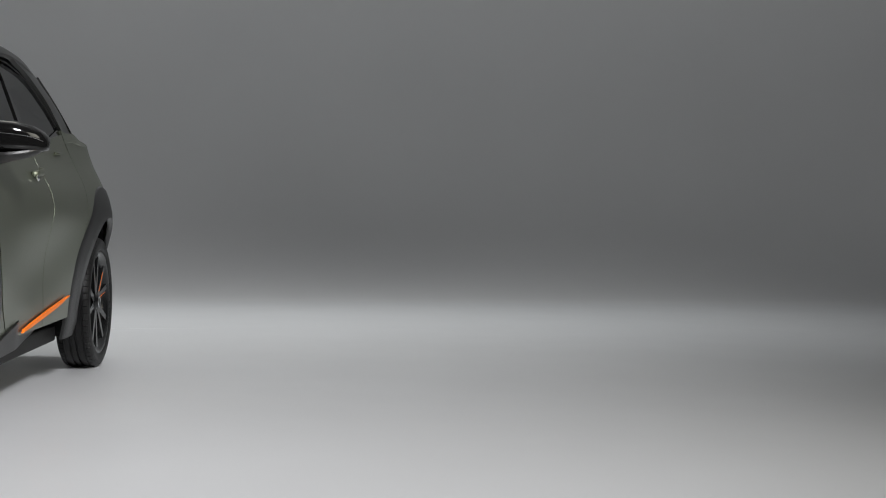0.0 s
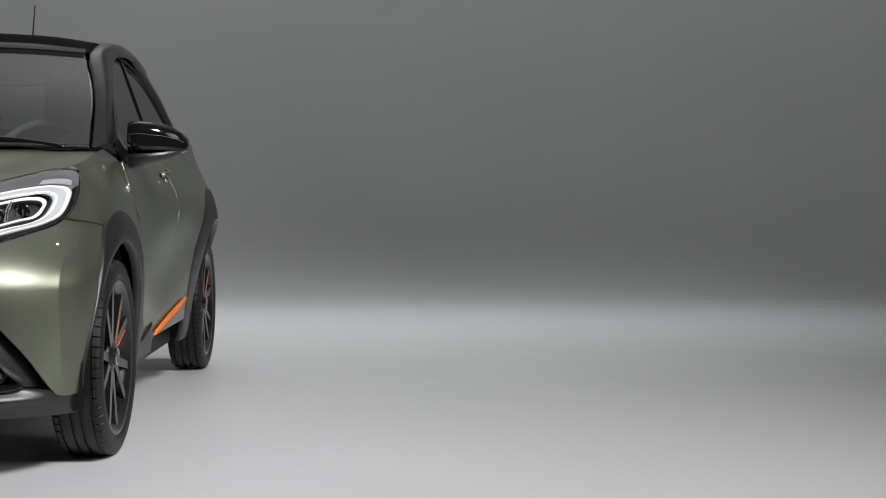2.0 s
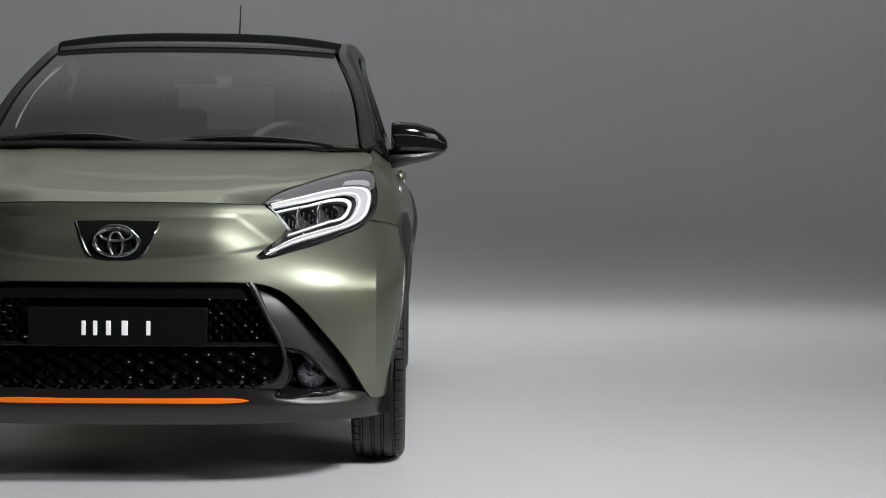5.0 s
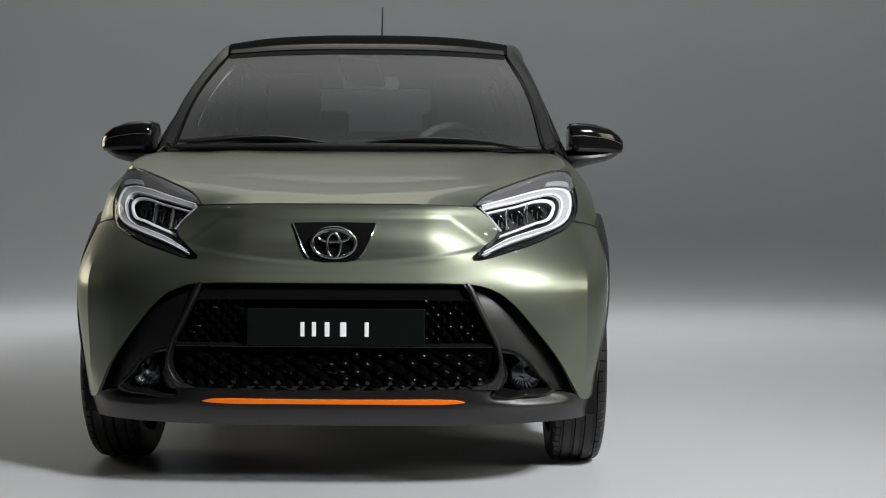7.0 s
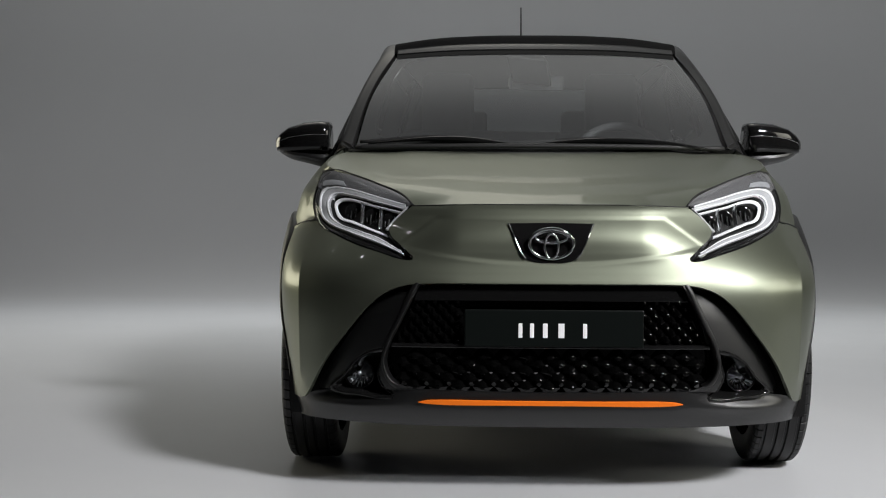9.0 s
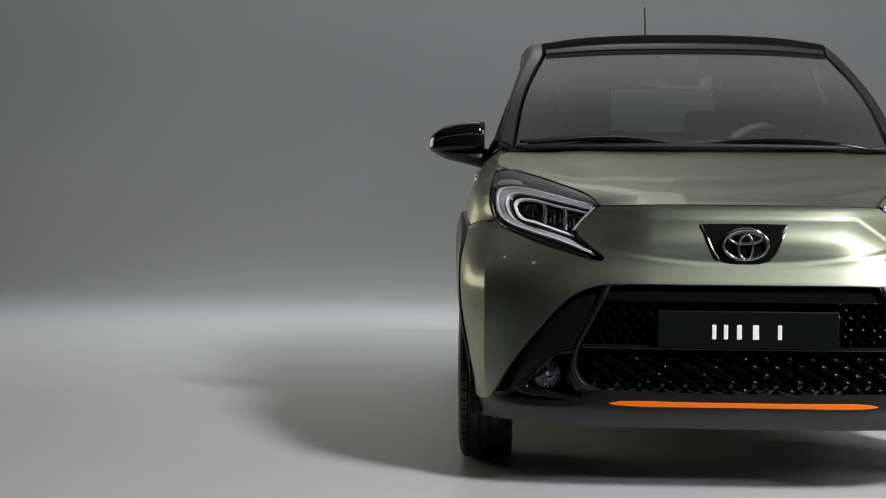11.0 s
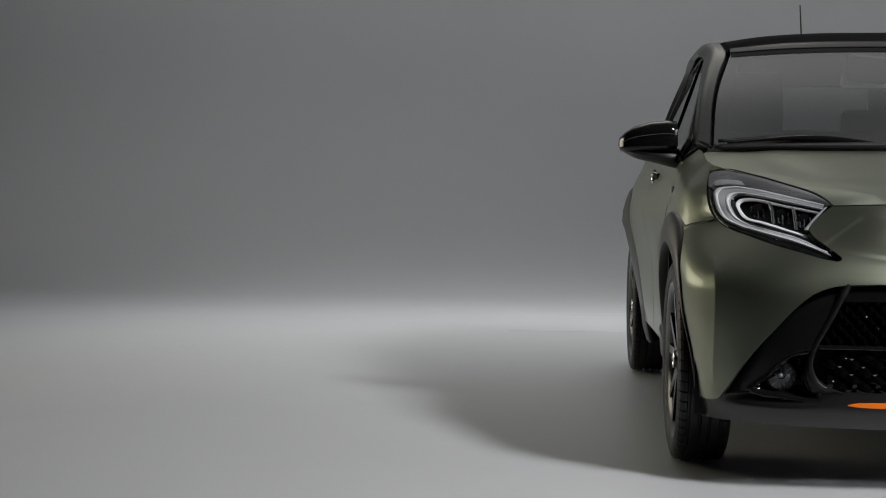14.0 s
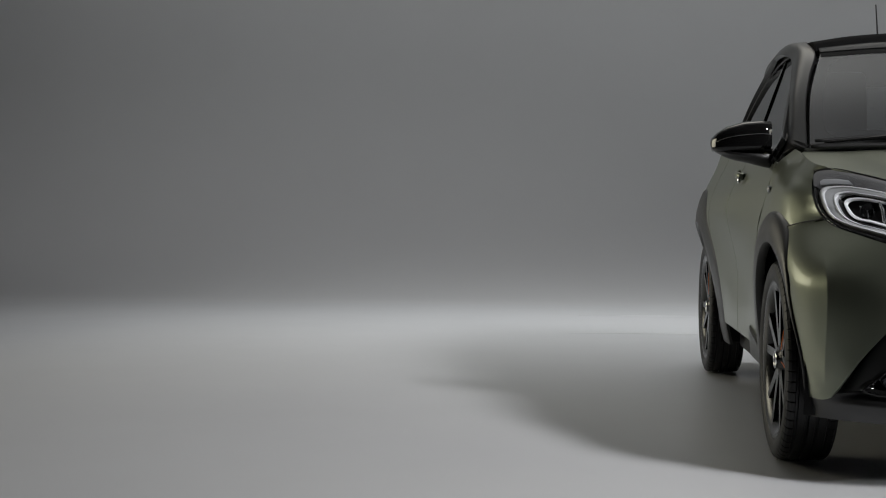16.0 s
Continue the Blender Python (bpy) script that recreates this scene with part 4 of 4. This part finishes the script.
both(rear_pillar, "rear_pillar", BLACK, car)
part("canvas_roof", sheet(loft([[(x * k, y + .06 * abs(x) ** 2, z - .034 * abs(x / .56) ** 3) for x in (.562, .42, .2, 0, -.2, -.42, -.562)] for y, z, k in ((.845, 1.494, 1.0), (.862, 1.524, 1.0), (.92, 1.541, 1.0), (1.05, 1.553, 1.0), (1.5, 1.560, 1.0), (2.0, 1.545, .98), (2.28, 1.505, .96))], 40, 40), .03), CANVAS, car, "black canvas folding roof", .004)
part("tailgate_spoiler", sheet(loft([[(.52, 2.20, 1.485), (0, 2.24, 1.51), (-.52, 2.20, 1.485)], [(.50, 2.46, 1.462), (0, 2.54, 1.485), (-.50, 2.46, 1.462)]], 20, 4), .02), BLACK, car)
part("rear_window", sheet([row[::-1] for row in loft([[(.47, 2.47, 1.44), (0, 2.53, 1.465), (-.47, 2.47, 1.44)], [(.56, 2.78, 1.14), (0, 2.86, 1.14), (-.56, 2.78, 1.14)]], 20, 6)], 0, middle=(0, 9, 1.3)), TINTBACK, car, "tinted rear window").visible_shadow = False
part("tailgate", sheet(loft([[(.68, 2.78, 1.13), (0, 2.88, 1.13), (-.68, 2.78, 1.13)], [(.76, 2.88, .9), (0, 2.97, .9), (-.76, 2.88, .9)], [(.77, 2.93, .65), (0, 3.0, .65), (-.77, 2.93, .65)], [(.72, 2.95, .30), (0, 3.0, .30), (-.72, 2.95, .30)]], 24, 16), .02), PAINT, car)

both(lambda s: sheet(mirrored(loft([[(.60, 2.005, .275), (.70, 2.0, .275), (.79, 1.985, .28)], [(.60, 2.035, .225), (.70, 2.03, .222), (.785, 2.015, .228)]], 8, 4), s), .012), "mud_flap", DARK, car, "black flap ahead of the rear wheel", .002)

# antenna
bm = bmesh.new()
tube(bm, [(-.018, 2.225, 1.50), (-.018, 2.245, 1.56), (-.018, 2.262, 1.60), (-.018, 2.300, 1.72), (-.018, 2.340, 1.853)], [.016, .010, .0055, .0042, .0032], 8)
part("antenna", bm, DARK, car, "thin black roof antenna")

# door mirrors


MIRROR = [(.782, 1.103, .050, .560, .085), (.784, 1.104, .060, .555, .095), (.82, 1.106, .062, .560, .096), (.88, 1.103, .060, .566, .090), (.94, 1.096, .050, .575, .074), (.972, 1.088, .037, .582, .056), (.988, 1.082, .023, .59, .036), (.992, 1.080, .004, .592, .008)]


def mirror_ring(x, zc, hz, yc, hy, angles):
    return [Vector((x, yc + hy * math.copysign(abs(math.cos(a)) ** .6, math.cos(a)), zc + hz * math.copysign(abs(math.sin(a)) ** .6, math.sin(a)))) for a in angles]


def mirror_shell(s):
    rows = mirrored([mirror_ring(*k, [i * math.tau / 32 for i in range(33)]) for k in MIRROR], s)
    bm = sheet(rows, 0, middle=(s * .88, .58, 1.10))
    bmesh.ops.remove_doubles(bm, verts=bm.verts[:], dist=1e-5)
    bmesh.ops.holes_fill(bm, edges=[e for e in bm.edges if e.is_boundary])
    return bm


def mirror_cap(s):
    rows = [mirror_ring(x - .001 + .004 * (i > 5), zc, hz + .004, yc, hy + .004, [radians(60 + 142 * k / 24 - 2 * i) for k in range(25)]) for i, (x, zc, hz, yc, hy) in enumerate(MIRROR)]
    return sheet(mirrored(rows, s), .006, middle=(s * .88, .58, 1.10))


MIRROR_FOOT = [
    [(.735, .502, 1.043), (.79, .482, 1.045), (.85, .480, 1.047), (.93, .507, 1.056), (.985, .557, 1.070)],
    [(.738, .494, 1.022), (.79, .474, 1.026), (.85, .474, 1.032), (.93, .503, 1.047), (.985, .556, 1.065)],
    [(.745, .505, .998), (.79, .490, 1.004), (.855, .492, 1.018), (.93, .515, 1.036), (.985, .562, 1.061)],
    [(.745, .600, 1.000), (.79, .600, 1.006), (.855, .600, 1.020), (.93, .610, 1.040), (.985, .600, 1.062)]]

for s in (1, -1):
    shell = part("door_mirror", mirror_shell(s), PIANO, car, "glossy black door mirror")
    part("mirror_cap", mirror_cap(s), PIANO, shell, "glossy black mirror cap")
    part("mirror_foot", sheet(mirrored(loft(MIRROR_FOOT, 24, 12), s), .006, middle=(s * .86, .57, 1.045)), CLAD, shell, "matt grey plate under the mirror", .002)
    bm = bmesh.new()
    tube(bm, [Vector((s * q.x, q.y - .0035, q.z)) for q in catmull([mirror_ring(*k, [radians(176)])[0] for k in MIRROR[1:7]], 24)], .0011, 6)
    part("mirror_line", bm, SMOKE, shell, "thin bright line across the mirror")
    bm = bmesh.new()
    tube(bm, [Vector((s * x, y, z)) for x, y, z in ((.735, .60, 1.045), (.78, .59, 1.05), (.84, .58, 1.07))], [.022, .022, .03], 10)
    part("mirror_arm", bm, PIANO, shell)
    bm = bmesh.new()
    bmesh.ops.create_uvsphere(bm, u_segments=20, v_segments=10, radius=1, matrix=Matrix.Translation((s * .885, .656, 1.106)) @ Matrix.Diagonal((.085, .006, .044, 1)))
    part("mirror_glass", bm, CHROME, shell, "mirror glass")
    bm = sheet(mirrored(loft([[(.789, .428, 1.010), (.774, .422, 1.038), (.742, .428, 1.080), (.712, .490, 1.140)], [(.793, .460, 1.012), (.779, .465, 1.038), (.756, .46, 1.080), (.728, .530, 1.140)], [(.794, .50, 1.016), (.784, .52, 1.042), (.758, .53, 1.080), (.732, .560, 1.130)]], 12, 8), s), .014)
    part("mirror_corner", bm, PIANO, shell)

# wipers
bm = bmesh.new()
tube(bm, catmull([(.665, .322, 1.064), (.45, .286, 1.068), (0, .262, 1.070), (-.45, .286, 1.068), (-.665, .322, 1.064)], 40), .009, 8)
part("cowl_edge", bm, DARK, car, "black edge strip under the windscreen")
for x0, x1, dz in ((.60, -.06, 0), (-.02, -.62, .004)):
    bm = bmesh.new()
    tube(bm, catmull([(x0, .300, 1.062), (x0 - .10, .296, 1.076), ((x0 + x1) / 2 + .04, .300, 1.090 + dz), ((x0 + x1) / 2 - .06, .304, 1.092 + dz), (x1, .318, 1.076 + dz)], 24), [.006 + .012 * math.sin(math.pi * min(1, .12 + i / 25)) ** 2 for i in range(25)], 8, flat=.7)
    wiper = part("wiper", bm, PIANO, car, "black windscreen wiper")
    bm = bmesh.new()
    tube(bm, catmull([(x0 - .14, .312, 1.076), ((x0 + x1) / 2, .318, 1.098 + dz), (x1 - .03, .330, 1.082 + dz)], 16), .007, 6)
    part("wiper_blade", bm, DARK, wiper)

# cabin
part("dashboard", sheet(loft([[(.66, .36, 1.03), (0, .34, 1.03), (-.66, .36, 1.03)], [(.66, .62, 1.035), (0, .62, 1.03), (-.66, .62, 1.035)], [(.66, .80, 1.0), (0, .80, .99), (-.66, .80, 1.0)], [(.66, .84, .70), (0, .84, .70), (-.66, .84, .70)]], 20, 16), .01, middle=(0, .6, .5)), CABIN, car, "dark grey dashboard")
bm = bmesh.new()
wheel_m = Matrix.Translation((.35, .93, 1.015)) @ pose(0, 0, 0, 66, 0, 0)
tube(bm, [wheel_m @ Vector((.185 * math.cos(i * math.tau / 40), .185 * math.sin(i * math.tau / 40), 0)) for i in range(40)], .016, 10, True)
steering = part("steering_wheel", bm, CABIN, car, "dark steering wheel")
bm = bmesh.new()
bmesh.ops.create_uvsphere(bm, u_segments=20, v_segments=10, radius=1, matrix=wheel_m @ Matrix.Translation((0, -.02, -.02)) @ Matrix.Diagonal((.08, .07, .03, 1)))
part("hub", bm, CABIN, steering)
for a in (0, 180, 270):
    bm = bmesh.new()
    tube(bm, [wheel_m @ Vector((.05 * math.cos(radians(a)), .05 * math.sin(radians(a)), -.02)), wheel_m @ Vector((.18 * math.cos(radians(a)), .18 * math.sin(radians(a)), 0))], .014, 6)
    part("spoke", bm, CABIN, steering)


def cushion(m, sx, sy, sz):
    bm = bmesh.new()
    box(bm, m, sx, sy, sz)
    bmesh.ops.bevel(bm, geom=bm.edges[:], offset=.2 * min(sx, sy, sz) + .02, segments=4, profile=.6, affect="EDGES")
    for f in bm.faces:
        f.smooth = True
    return bm


for x in (.34, -.34):
    seat = part("front_seat", cushion(pose(x, 1.08, .62, 6), .48, .50, .18), FABRIC, car, "dark fabric front seat")
    part("backrest", cushion(pose(x, 1.36, .88, -14), .46, .16, .60), FABRIC, seat)
    part("headrest", cushion(pose(x * 1.06, 1.45, 1.285, -8), .23, .11, .30), FABRIC, seat)
bench = part("rear_seat", cushion(pose(0, 2.0, .66), 1.1, .45, .18), FABRIC, car, "dark rear bench seat")
part("backrest", cushion(pose(0, 2.25, .93, -12), 1.14, .16, .58), FABRIC, bench)
for x in (.31, -.31):
    part("headrest", cushion(pose(x, 2.30, 1.24, -10), .25, .10, .17), FABRIC, bench)
bm = bmesh.new()
bmesh.ops.create_cone(bm, cap_ends=True, segments=4, radius1=.13, radius2=.10, depth=.05, matrix=pose(-.02, .845, 1.405, -35, 0, 0) @ pose(0, 0, 0, 0, 0, 45) @ Matrix.Diagonal((1.05, .75, 1, 1)))
part("sensor_housing", bm, DARK, car, "black sensor housing behind the windscreen", .01)
bm = bmesh.new()
box(bm, pose(.01, .93, 1.352, 6, 0, 8), .23, .03, .062)
part("interior_mirror", bm, SILVER, car, "grey interior mirror", .018)
both(lambda s: sheet(mirrored(loft([[(.645, .40, 1.065), (.605, .60, 1.27), (.53, .86, 1.435)], [(.672, .47, 1.065), (.637, .68, 1.27), (.57, .95, 1.43)]], 12, 3), s), .02), "pillar_trim", LIGHTTRIM, car, "dark grey inner pillar trim")
part("headliner", sheet(loft([[(.53, .89, 1.452), (0, .86, 1.468), (-.53, .89, 1.452)], [(.56, 1.6, 1.485), (0, 1.6, 1.51), (-.56, 1.6, 1.485)], [(.50, 2.4, 1.44), (0, 2.44, 1.46), (-.50, 2.4, 1.44)]], 16, 12), .01), LINER, car, "pale headliner")
